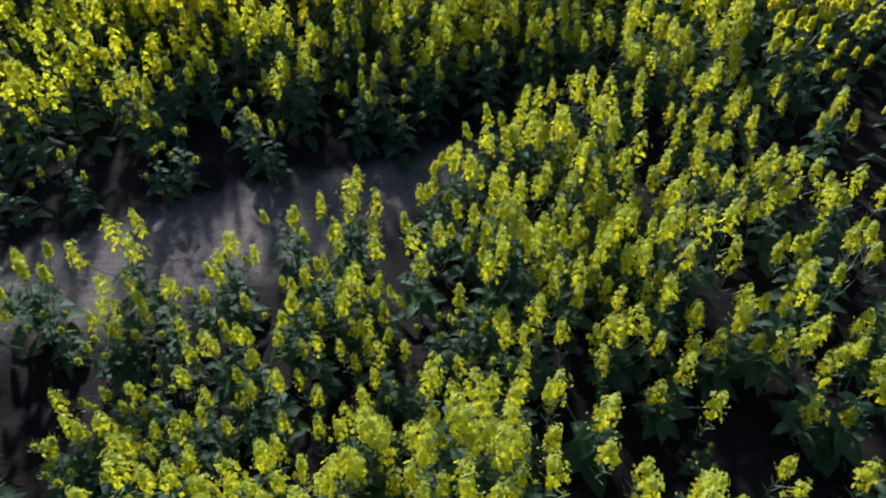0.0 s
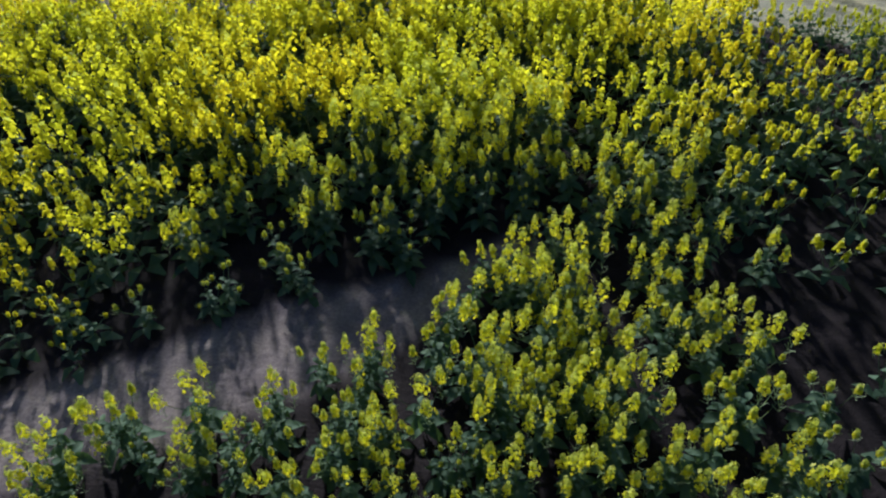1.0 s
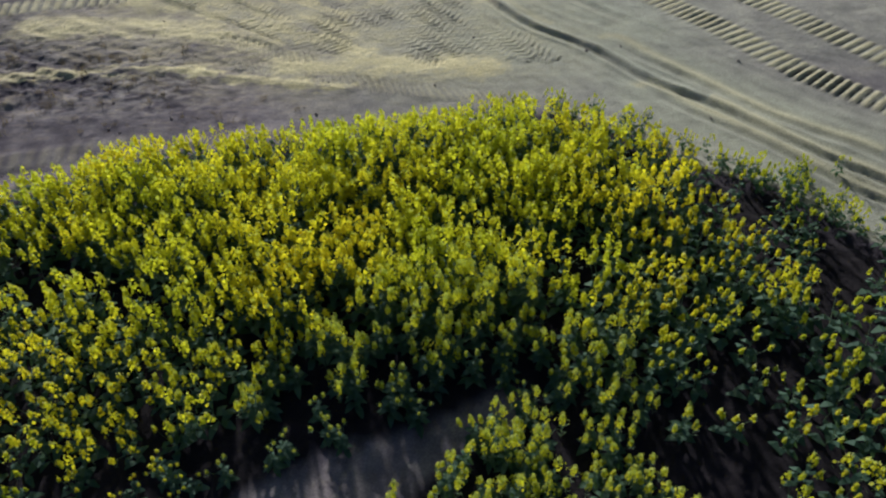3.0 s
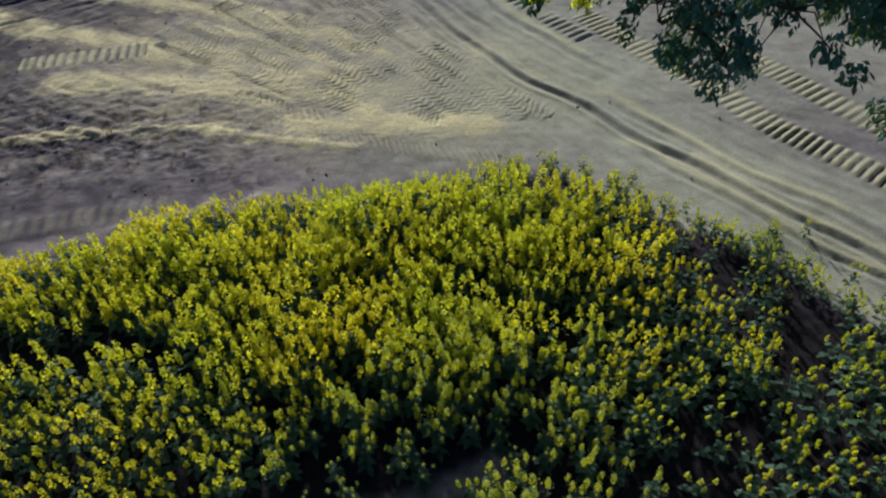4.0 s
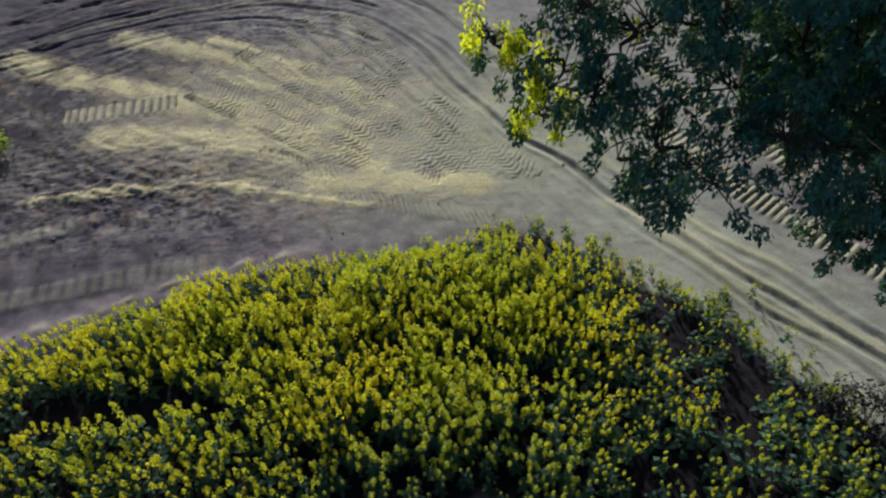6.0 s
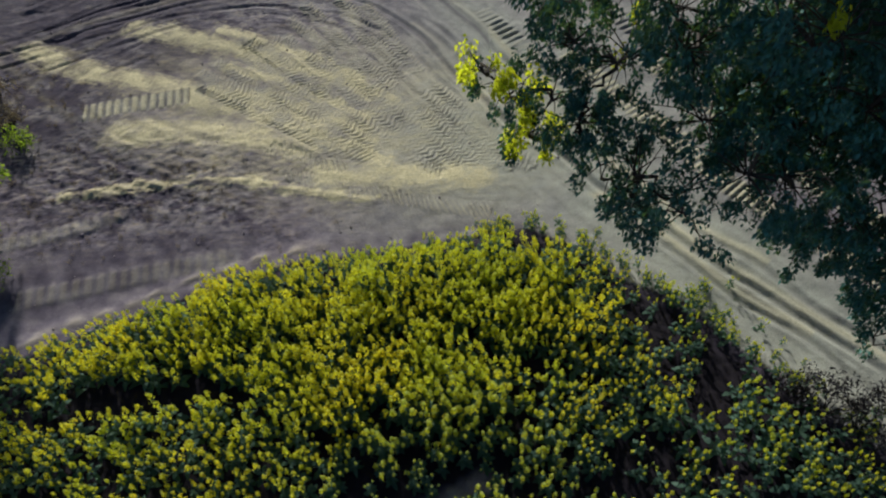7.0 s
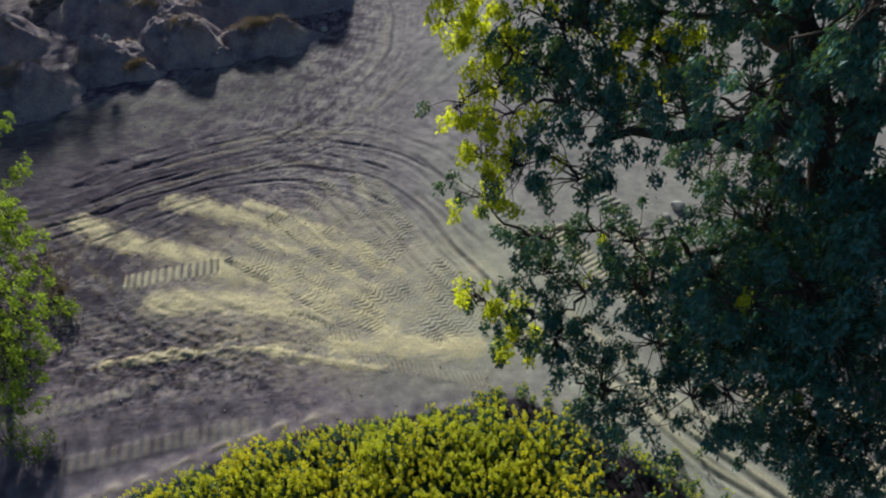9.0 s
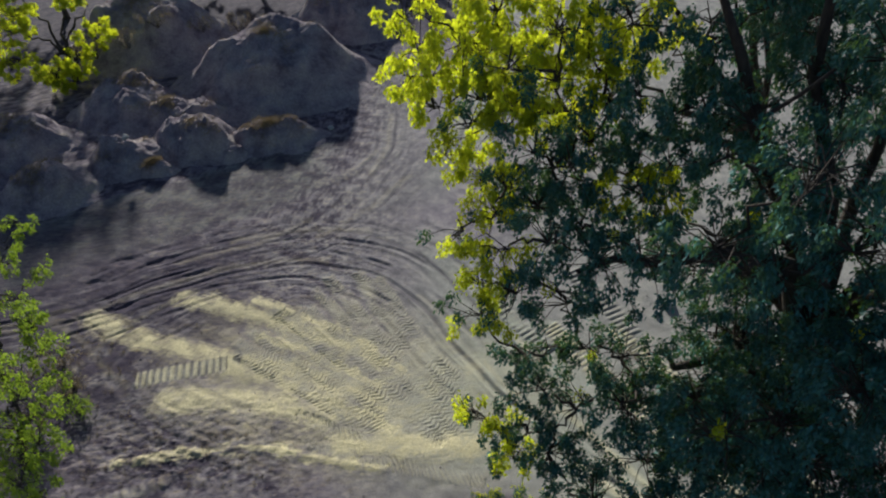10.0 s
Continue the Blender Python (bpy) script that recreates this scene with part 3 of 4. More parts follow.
# ---- earth heaps ----
def earth_mound(x, y, rx, ry, h, seed, turn=0.0):
    """Several tipped loads run together, with slumped sides and rough lumps."""
    n, rings = 84, 38
    rx, ry = rx * 1.15, ry * 1.15
    q = Quads()
    rng = random.Random(seed)
    off = Vector((rng.uniform(0, 50), rng.uniform(0, 50), rng.uniform(0, 50)))
    loads = [(rng.uniform(-0.45, 0.45), rng.uniform(-0.35, 0.35), rng.uniform(0.42, 0.68), rng.uniform(0.6, 1.0)) for _ in range(5)]
    loads.append((0.0, 0.0, 0.8, 0.85))
    for r in range(rings + 1):
        t = r / rings
        for k in range(n):
            w = 2 * math.pi * k / n
            px, py = t * math.cos(w), t * math.sin(w)
            at = Vector((px * rx, py * ry, 0)) + off
            lump = noise.fractal(at * 0.55, 0.75, 2.1, 7)
            crumb = abs(noise.noise(at * 1.7)) + 0.5 * abs(noise.noise(at * 3.9)) + 0.3 * noise.noise(at * 8.1)
            z = 0.0
            for lx, ly, lr, lh in loads:
                d = math.hypot(px - lx, py - ly) / lr
                z += (lh * math.exp(-1.7 * d ** 1.5)) ** 3
            z = z ** (1 / 3)
            fade = min(1.0, (1 - t) * 1.7)
            z = (h * z + (0.36 * lump + 0.22 * crumb) * min(1.0, h)) * fade + 0.03 * lump
            grow = 1 + 0.15 * noise.noise(Vector((math.cos(w), math.sin(w), 0)) * 1.3 + off)
            q.v.append((px * rx * grow, py * ry * grow, z - 0.1 * t))
    for r in range(rings):
        for k in range(n):
            a, b = r * n + k, r * n + (k + 1) % n
            q.f.append((a, a + n, b + n, b))
            q.m.append(0)
    straw = Quads()
    for _ in range(380):
        px, py, pz = q.v[rng.randrange(len(q.v) // 2)]
        if pz < 0.62 * h or noise.noise(Vector((px, py, 0)) * 0.7 + off) < 0.05:
            continue
        for _ in range(7):
            a, ln = rng.uniform(0, 6.28), rng.uniform(0.08, 0.24)
            b = Vector((px + rng.gauss(0, 0.1), py + rng.gauss(0, 0.1), pz - 0.02))
            d = Vector((math.cos(a), math.sin(a), rng.uniform(0.5, 1.6))).normalized()
            e = d.cross(Vector((0.3, 0.5, 0.2))).normalized() * 0.012
            straw.quad(tuple(b - e), tuple(b + e), tuple(b + d * ln + e * 0.4), tuple(b + d * ln - e * 0.4))
    ob = new("earth_mound", q.mesh("earth_mound", [HEAP], True))
    if straw.f:
        tagged(part("dry_grass", straw.mesh("dry_grass", [DRY]), ob, "sparse straw-coloured grass"), kind="stuff")
    ob.matrix_world = pose(x, y, height(x, y) - 0.03, 0, 0, turn)
    return tagged(ob, "lumpy dumped heap of dry grey-brown earth", "earth mound", "row of dumped earth heaps")


for spec in ((-17.4, 22.9, 2.5, 2.3, 1.05, 1), (-14.9, 25.0, 2.4, 2.0, 0.95, 2), (-12.3, 26.5, 2.9, 2.5, 1.2, 3), (-8.9, 26.6, 2.5, 1.6, 0.85, 4), (-9.9, 32.2, 5.6, 4.4, 2.9, 5), (-20.4, 26.4, 3.0, 2.6, 1.4, 6), (-16.2, 29.6, 3.6, 3.0, 1.5, 7), (-22.5, 23.2, 3.2, 2.6, 1.4, 8), (-18.0, 37.0, 5.5, 4.2, 3.2, 9), (-7.0, 39.5, 4.2, 3.4, 2.2, 10), (-13.4, 24.3, 1.2, 0.8, 0.45, 11), (-10.6, 25.3, 1.3, 0.8, 0.4, 12), (-13.6, 28.6, 2.6, 2.2, 1.2, 13)):
    earth_mound(*spec)


# ---- trees ----
def bend(a, b, sag, n, rng, jitter):
    a, b = Vector(a), Vector(b)
    out = []
    for i in range(n + 1):
        t = i / n
        p = a.lerp(b, t) + Vector((0, 0, sag * math.sin(math.pi * t)))
        if 0 < i < n:
            p += Vector((rng.uniform(-1, 1), rng.uniform(-1, 1), rng.uniform(-1, 1))) * jitter
        out.append(tuple(p))
    return out


def tuft(q, tip, out, leaves, leaf_len, droop, rng, spread=0.11):
    """A hanging pad of overlapping leaves round a twig's end."""
    wide, deep = spread * rng.uniform(1.0, 1.7), spread * rng.uniform(1.3, 2.3)
    for _ in range(leaves):
        d = Vector((rng.gauss(0, 1), rng.gauss(0, 1), rng.gauss(0, 1))).normalized() * rng.uniform(0.2, 1.0) ** 0.6
        p = tip + out * 0.05 + Vector((d.x * wide, d.y * wide, d.z * deep + 0.08 - droop * 0.12))
        way = Vector((rng.gauss(0, 0.5) + out.x * 0.3, rng.gauss(0, 0.5) + out.y * 0.3, -droop + rng.gauss(0, 0.35)))
        side = way.cross(Vector((d.x + rng.gauss(0, 0.8), d.y + rng.gauss(0, 0.8), 0.3 + rng.gauss(0, 0.5))))
        ln = leaf_len * rng.uniform(0.65, 1.3)
        q.leaf(p, way, side, ln, ln * 0.5, 0.1, 0, 1)


def tree(name, base, fork, clumps, leaf_mat, seed, trunk_r, tufts, leaves, leaf_len, label, category, hubs=6, droop=0.8, sunlit=lambda c: False, stray=0.0):
    """A trunk, limbs that fork to the clumps, and clumps of hanging leaf tufts on twigs."""
    rng = random.Random(seed)
    root = new(name)
    root.matrix_world = pose(*base)
    b = Vector(base)
    top = Vector(fork) - b
    q = Quads()
    q.tube([(0, 0, -0.2), (0.02, 0, 0.25)] + bend((0.03, 0, 0.5), top, 0, 4, rng, 0.08), [trunk_r * k for k in (1.5, 1.15, 1.0, 0.95, 0.88, 0.8, 0.7)], 10)
    part("trunk", q.mesh("trunk", [BARK], True), root)
    spots = [(Vector(c) - b, r) for c, r in clumps]
    seeds = [spots[0][0]]
    while len(seeds) < min(hubs, len(spots)):
        seeds.append(max((c for c, _ in spots), key=lambda c: min((c - s).length for s in seeds)))
    twigs, crown, lit_tufts = Quads(), Quads(), Quads()
    for hub in seeds:
        group = [(c, r) for c, r in spots if min(seeds, key=lambda s: (c - s).length) is hub]
        if not group:
            continue
        mean = sum((c for c, _ in group), Vector()) / len(group)
        fork_at = top + (mean - top) * 0.55 + Vector((rng.uniform(-0.2, 0.2), rng.uniform(-0.2, 0.2), -0.1))
        limb = Quads()
        limb.tube(bend(top * 0.96, fork_at, 0.35, 6, rng, 0.13), [trunk_r * (0.62 - 0.06 * i) for i in range(7)], 7)
        limb_ob = part("limb", limb.mesh("limb", [BARK], True), root)
        nodes = [fork_at]
        for c, r in sorted(group, key=lambda g: (g[0] - fork_at).length):
            outer = (c + b).x > 8.9 and (c + b).y < 11
            dense = 0.2 if outer else 0.92 if 8.5 < c.z < 12 and c.x < -2.6 else 1.1
            start = min(nodes, key=lambda n: (c - n).length + 0.3 * (n - fork_at).length)
            nodes.append(c)
            line = bend(start, c, 0.12 * (c - start).length, 6, rng, 0.05 + 0.06 * (c - start).length)
            branch = Quads()
            lr = trunk_r * (rng.uniform(0.17, 0.24) if start is fork_at else rng.uniform(0.09, 0.13))
            branch.tube(line, [lr * (1 - 0.8 * i / 6) for i in range(7)], 5)
            part("branch", branch.mesh("branch", [BARK], True), limb_ob)
            for _ in range(max(4, int(tufts * dense * r * r))):
                d = Vector((rng.gauss(0, 1), rng.gauss(0, 1), rng.gauss(0.1, 0.7))).normalized()
                tip = c + d * r * rng.uniform(0.45, 1.0)
                s = Vector(line[rng.randint(5, 6)])
                twigs.tube(bend(s, tip, 0.12, 2, rng, 0.09), [0.014, 0.010, 0.004], 3)
                # rim tufts get the pale leaf colour to look lit by the sun
                tuft(lit_tufts if rng.random() < (0.72 if sunlit(c + b) else stray) else crown, tip, Vector((d.x, d.y, 0.1)).normalized(), leaves, leaf_len * (1.7 if outer else 1.0), droop, rng, 0.2 if outer else 0.11)
    tagged(part("twigwork", twigs.mesh("twigwork", [BARK], False), root), kind="stuff")
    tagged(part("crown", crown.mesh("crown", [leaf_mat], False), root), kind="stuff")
    if lit_tufts.f:
        tagged(part("sunlit_foliage", lit_tufts.mesh("sunlit_foliage", [PALE_LEAF], False), root, "yellow-green leaves coloured as sunlit at the outer edge"), kind="stuff")
    return tagged(root, label, category)


def dome(center, radii, count, r, seed, keep=lambda p: True):
    """Clump centres spread over the upper shell of a dome."""
    rng = random.Random(seed)
    out = []
    while len(out) < count:
        d = Vector((rng.gauss(0, 1), rng.gauss(0, 1), rng.gauss(0.25, 0.8))).normalized()
        k = rng.uniform(0.55, 1.0)
        p = tuple(center[i] + d[i] * radii[i] * k for i in range(3))
        if p[2] > min(2.8, center[2] * 0.6) and keep(p) and all((Vector(p) - Vector(o[0])).length > r * 0.8 for o in out):
            out.append((p, r * rng.uniform(0.75, 1.2)))
    return out


INNER_CLUMPS = [((2.2, 7.5, 5.5), 0.8), ((3.0, 7.1, 6.0), 0.85), ((1.5, 7.9, 5.5), 0.7), ((3.5, 8.1, 5.3), 0.8), ((4.2, 7.3, 6.3), 0.9), ((0.8, 8.6, 8.5), 0.65), ((1.6, 8.3, 8.9), 0.8), ((3.0, 7.8, 9.0), 0.9), ((0.45, 9.0, 7.3), 0.6)]
MAIN_CLUMPS = [((0.6, 7.6, 4.9), 0.55), ((1.0, 7.4, 4.2), 0.55), ((1.7, 7.0, 4.8), 0.75), ((2.4, 6.1, 4.7), 0.8), ((2.9, 5.3, 4.8), 0.75), ((3.6, 5.4, 5.4), 0.9), ((4.5, 5.8, 4.7), 0.9), ((5.5, 5.8, 4.1), 0.85), ((0.25, 9.4, 6.1), 0.65), ((-0.05, 10.1, 7.6), 0.6), ((1.0, 8.7, 7.4), 0.8), ((1.9, 8.9, 7.2), 0.9), ((2.4, 8.1, 8.6), 1.0), ((3.7, 6.8, 10.0), 1.0), ((4.8, 6.8, 11.2), 1.1)]
FRONT_CLUMPS = [((4.0, 5.9, 6.9), 1.0), ((5.0, 6.1, 7.2), 1.0), ((5.1, 6.1, 5.8), 1.0), ((6.0, 6.2, 5.6), 1.1), ((6.2, 5.9, 4.2), 0.9), ((6.9, 6.5, 7.0), 1.2), ((4.4, 7.4, 5.3), 0.8), ((5.2, 7.5, 5.2), 0.9), ((4.7, 7.5, 4.2), 0.8), ((5.6, 7.6, 4.0), 0.9), ((6.2, 7.5, 6.8), 1.0), ((6.8, 7.5, 5.3), 1.0), ((6.1, 7.4, 3.6), 0.8), ((7.2, 7.5, 3.8), 1.0), ((8.0, 7.4, 3.0), 1.0), ((5.5, 8.8, 6.2), 1.0), ((6.8, 9.0, 5.0), 1.0), ((5.0, 7.4, 8.6), 1.1), ((6.2, 7.4, 9.6), 1.2), ((7.6, 7.2, 8.0), 1.3), ((7.4, 6.4, 5.2), 1.1), ((6.3, 8.2, 12.2), 1.2), ((8.6, 7.0, 5.8), 1.2), ((2.2, 10.4, 9.0), 1.0), ((3.6, 10.2, 8.4), 1.0)]
OPEN_CLUMPS = [((1.0, 10.6, 8.4), 0.7), ((1.6, 10.2, 8.2), 0.7), ((1.9, 11.0, 8.6), 0.75), ((0.7, 10.2, 7.9), 0.6), ((1.5, 11.4, 7.8), 0.7), ((1.3, 8.4, 6.0), 0.6), ((1.7, 8.7, 5.6), 0.6), ((2.5, 8.8, 5.7), 0.65), ((3.3, 8.8, 5.4), 0.8), ((0.3, 7.2, 5.6), 0.42), ((4.7, 9.0, 10.6), 0.85), ((5.5, 9.2, 9.4), 1.0), ((5.8, 8.9, 8.2), 0.9), ((3.7, 9.4, 9.6), 0.7), ((3.2, 10.0, 10.6), 0.7), ((4.3, 10.6, 11.6), 0.7), ((3.0, 11.2, 8.0), 0.8), ((4.1, 11.0, 7.0), 0.8), ((5.2, 10.4, 7.2), 0.8), ((2.4, 10.2, 7.6), 0.7), ((5.9, 10.6, 6.2), 0.9), ((4.8, 12.8, 9.6), 0.8), ((6.2, 9.4, 10.8), 0.9), ((5.6, 11.6, 11.4), 0.8)]
DENSE_CLUMPS = [((6.3, 5.5, 2.9), 0.8), ((6.75, 5.8, 2.3), 0.7), ((6.9, 5.7, 3.5), 1.0), ((7.4, 6.0, 2.8), 1.0), ((7.6, 5.9, 4.2), 1.0), ((6.4, 5.2, 3.9), 0.8), ((5.0, 7.0, 4.6), 0.9), ((5.8, 6.8, 4.7), 0.9), ((4.2, 6.6, 5.0), 0.8), ((6.4, 7.0, 4.6), 0.9), ((3.9, 7.6, 4.7), 0.8), ((3.3, 6.6, 5.2), 0.8), ((6.7, 8.2, 4.2), 1.0), ((5.8, 8.4, 4.8), 1.0), ((7.6, 8.4, 4.6), 1.1)]
RIM_CLUMPS = [((3.4, 8.0, 5.0), 0.55), ((4.2, 8.0, 5.1), 0.6), ((4.9, 8.0, 5.0), 0.6), ((4.1, 8.0, 4.2), 0.55), ((4.9, 8.0, 4.1), 0.6), ((5.7, 8.0, 4.2), 0.6), ((5.3, 8.0, 3.3), 0.55), ((6.1, 8.0, 3.2), 0.6), ((6.0, 6.5, 2.95), 0.6), ((5.8, 6.2, 2.9), 0.5), ((7.0, 5.2, 2.0), 0.6), ((7.2, 5.6, 2.6), 0.6), ((6.6, 5.0, 1.7), 0.45), ((0.77, 7.4, 4.95), 0.45), ((1.07, 7.2, 4.3), 0.42), ((1.32, 7.4, 5.0), 0.5), ((1.71, 6.9, 4.4), 0.5), ((2.08, 6.6, 4.05), 0.45), ((2.62, 6.2, 3.95), 0.5), ((2.75, 5.8, 3.85), 0.42), ((5.1, 6.0, 3.1), 0.5), ((5.6, 6.0, 3.0), 0.55), ((1.81, 7.2, 4.95), 0.5), ((0.36, 7.6, 5.25), 0.42)]
SHADED_CLUMPS = [((5.6, 5.7, 8.2), 1.0), ((6.6, 5.6, 8.6), 1.1), ((7.4, 5.8, 7.6), 1.1), ((6.4, 6.4, 8.0), 1.0), ((7.2, 5.0, 6.4), 1.0), ((8.0, 6.2, 9.0), 1.2), ((7.6, 4.8, 5.2), 1.0), ((5.4, 9.6, 3.6), 0.9), ((6.2, 9.8, 3.4), 0.95), ((7.0, 9.8, 3.4), 1.0), ((6.6, 9.4, 2.7), 0.8), ((7.4, 9.6, 4.2), 1.0), ((5.8, 10.4, 4.2), 0.9)]
UPPER_CLUMPS = [((1.0, 11.3, 9.7), 0.8), ((2.0, 11.3, 9.6), 0.8), ((3.0, 11.3, 9.8), 0.8), ((3.7, 11.3, 8.6), 0.8), ((4.5, 11.3, 9.6), 0.8), ((0.5, 11.3, 8.0), 0.8), ((5.4, 11.3, 8.5), 0.8), ((4.5, 11.3, 7.8), 0.8), ((0.3, 11.3, 9.3), 0.8), ((1.6, 11.3, 8.7), 0.8), ((2.7, 11.3, 8.9), 0.8), ((4.9, 11.3, 9.9), 0.8), ((1.0, 10.5, 10.9), 0.7), ((1.9, 11.0, 10.4), 0.75), ((2.6, 11.5, 10.6), 0.8), ((1.95, 11.3, 11.2), 0.7), ((3.1, 11.2, 11.3), 0.8), ((4.1, 11.2, 9.4), 0.8), ((3.6, 11.2, 8.3), 0.75), ((5.0, 11.2, 9.1), 0.8), ((5.8, 11.2, 9.6), 0.85), ((2.2, 11.2, 8.0), 0.7), ((6.6, 11.0, 10.4), 0.9), ((4.6, 11.4, 10.6), 0.7)]
main_dome = dome((8.2, 11.4, 8.8), (4.6, 5.0, 6.2), 30, 1.4, 5, lambda p: p[0] > 6.9 or p[2] < 6.0 and p[0] > 5.4)
# unseen crown clumps added to keep sky light off the right side
shade_dome = dome((11.0, 8.0, 7.5), (4.2, 5.5, 5.0), 24, 1.6, 6, lambda p: p[0] > 9.0)
big_tree = tree("large_tree", (9.2, 11.5, 0.0), (8.2, 10.9, 3.8), MAIN_CLUMPS + INNER_CLUMPS + FRONT_CLUMPS + OPEN_CLUMPS + DENSE_CLUMPS + RIM_CLUMPS + SHADED_CLUMPS + UPPER_CLUMPS + main_dome + shade_dome, TREE_LEAF, 3, 0.34, 26, 74, 0.086, "large spreading tree with drooping dark green leaves beside the track", "tree", 12, 0.8, lambda c: c.x < 1.15 or (c.y > 10.9 and c.z > 9.5 and c.x < 3.0) or (3.3 < c.x < 4.0 and 9.8 < c.y < 10.5), 0.006)
PALE_LOW = [((-0.2, 11.6, 8.5), 0.75), ((-0.5, 12.2, 10.0), 0.7), ((0.6, 12.4, 10.2), 0.9), ((1.5, 12.0, 9.6), 0.9), ((-0.9, 12.6, 11.0), 0.7), ((0.9, 12.6, 10.8), 0.8), ((2.4, 12.4, 10.6), 0.9), ((-0.7, 12.4, 10.6), 0.9), ((1.2, 12.6, 10.2), 1.1), ((2.8, 11.8, 9.8), 1.1), ((0.3, 12.6, 11.6), 1.0), ((0.5, 11.9, 9.6), 0.9), ((-0.9, 12.9, 9.6), 0.8), ((0.2, 12.2, 10.6), 0.9), ((1.9, 11.6, 11.0), 0.9), ((1.6, 12.8, 12.2), 1.1), ((3.2, 12.6, 12.0), 1.1), ((1.0, 11.8, 9.0), 0.8), ((2.2, 12.2, 8.8), 0.9), ((3.4, 13.2, 10.6), 1.1), ((4.6, 14.2, 9.6), 1.0), ((4.4, 14.0, 12.0), 0.9), ((-0.4, 12.3, 9.2), 0.7), ((0.9, 12.2, 11.2), 0.9)]
# unseen top clumps, filled out to keep sun off the large tree's crown
PALE_SUN_BLOCK = [((6.0, 15.6, 12.4), 1.4), ((6.4, 16.6, 14.2), 1.4), ((7.8, 17.4, 12.6), 1.5), ((5.6, 17.6, 11.4), 1.3), ((7.6, 18.4, 10.6), 1.3), ((3.2, 15.8, 13.2), 1.3), ((4.6, 16.0, 14.4), 1.3), ((2.4, 16.6, 14.6), 1.2), ((4.4, 17.4, 13.0), 1.3), ((2.8, 17.2, 12.2), 1.2), ((5.6, 15.4, 15.6), 1.2), ((3.8, 17.0, 16.0), 1.2), ((2.0, 15.2, 13.0), 1.1), ((3.9, 15.2, 12.2), 1.2), ((5.0, 15.0, 13.4), 1.3), ((2.9, 15.4, 15.2), 1.2), ((4.4, 16.6, 15.4), 1.3), ((6.6, 15.2, 13.8), 1.3), ((1.6, 16.4, 12.6), 1.1), ((6.8, 15.8, 16.0), 1.3), ((5.2, 14.2, 12.8), 1.2), ((6.0, 14.4, 13.6), 1.3), ((4.6, 14.8, 12.4), 1.1), ((5.6, 16.2, 13.4), 1.3)]
tree("pale_tree", (9.6, 17.6, 0.0), (8.9, 17.1, 4.6), PALE_LOW + PALE_SUN_BLOCK, PALE_LEAF, 15, 0.26, 22, 56, 0.112, "yellow-green leafy tree beside the larger dark tree", "tree", 7)
for leader in ([(7.9, 10.8, 3.4), (6.6, 9.9, 6.8), (5.25, 9.5, 7.6), (3.85, 9.5, 7.3), (3.05, 9.5, 7.45), (2.3, 9.3, 7.3)], [(8.0, 10.9, 3.6), (6.8, 10.4, 7.0), (5.2, 10.0, 10.0), (4.7, 10.0, 11.2), (4.0, 10.0, 12.6)], [(8.3, 11.0, 3.6), (7.2, 10.4, 8.0), (5.9, 10.0, 11.0), (5.8, 10.2, 13.4)]):
    limb = Quads()
    limb.tube([(x - 9.2, y - 11.5, z) for x, y, z in leader], [0.22 - 0.17 * k / (len(leader) - 1) for k in range(len(leader))], 7)
    part("limb", limb.mesh("limb", [BARK], True), big_tree)
tree("small_tree", (-12.0, 9.8, 0.0), (-11.7, 9.8, 1.0), [((-10.4, 9.4, 3.4), 0.7), ((-11.6, 12.0, 3.2), 0.7), ((-12.3, 12.4, 2.8), 0.7), ((-10.9, 11.4, 3.0), 0.6), ((-9.9, 8.6, 2.8), 0.6), ((-9.9, 7.8, 2.6), 0.6), ((-10.4, 7.9, 2.0), 0.6), ((-10.7, 10.7, 2.7), 0.55), ((-11.2, 10.0, 3.7), 0.7), ((-12.0, 9.6, 3.4), 0.8), ((-12.2, 10.6, 3.0), 0.8), ((-10.6, 8.7, 2.2), 0.5), ((-11.3, 9.0, 2.6), 0.6), ((-10.9, 9.3, 1.2), 0.6), ((-11.4, 10.3, 1.6), 0.7), ((-10.4, 8.3, 1.0), 0.5), ((-11.8, 8.8, 1.2), 0.6)], SHRUB_LEAF, 8, 0.10, 26, 50, 0.090, "bright green young tree on the scrubby bank", "tree")
tree("small_tree", (-15.2, 14.2, 0.0), (-15.0, 14.2, 1.4), [((-13.6, 14.4, 3.4), 0.6), ((-14.5, 14.4, 3.4), 0.7), ((-15.4, 14.0, 3.0), 0.7), ((-13.0, 13.4, 2.8), 0.6), ((-14.4, 15.8, 3.0), 0.6), ((-14.6, 16.9, 3.0), 0.5), ((-13.4, 15.2, 2.2), 0.5), ((-13.9, 13.2, 2.4), 0.7)], SHRUB_LEAF, 9, 0.09, 26, 50, 0.090, "bright green young tree on the scrubby bank", "tree")
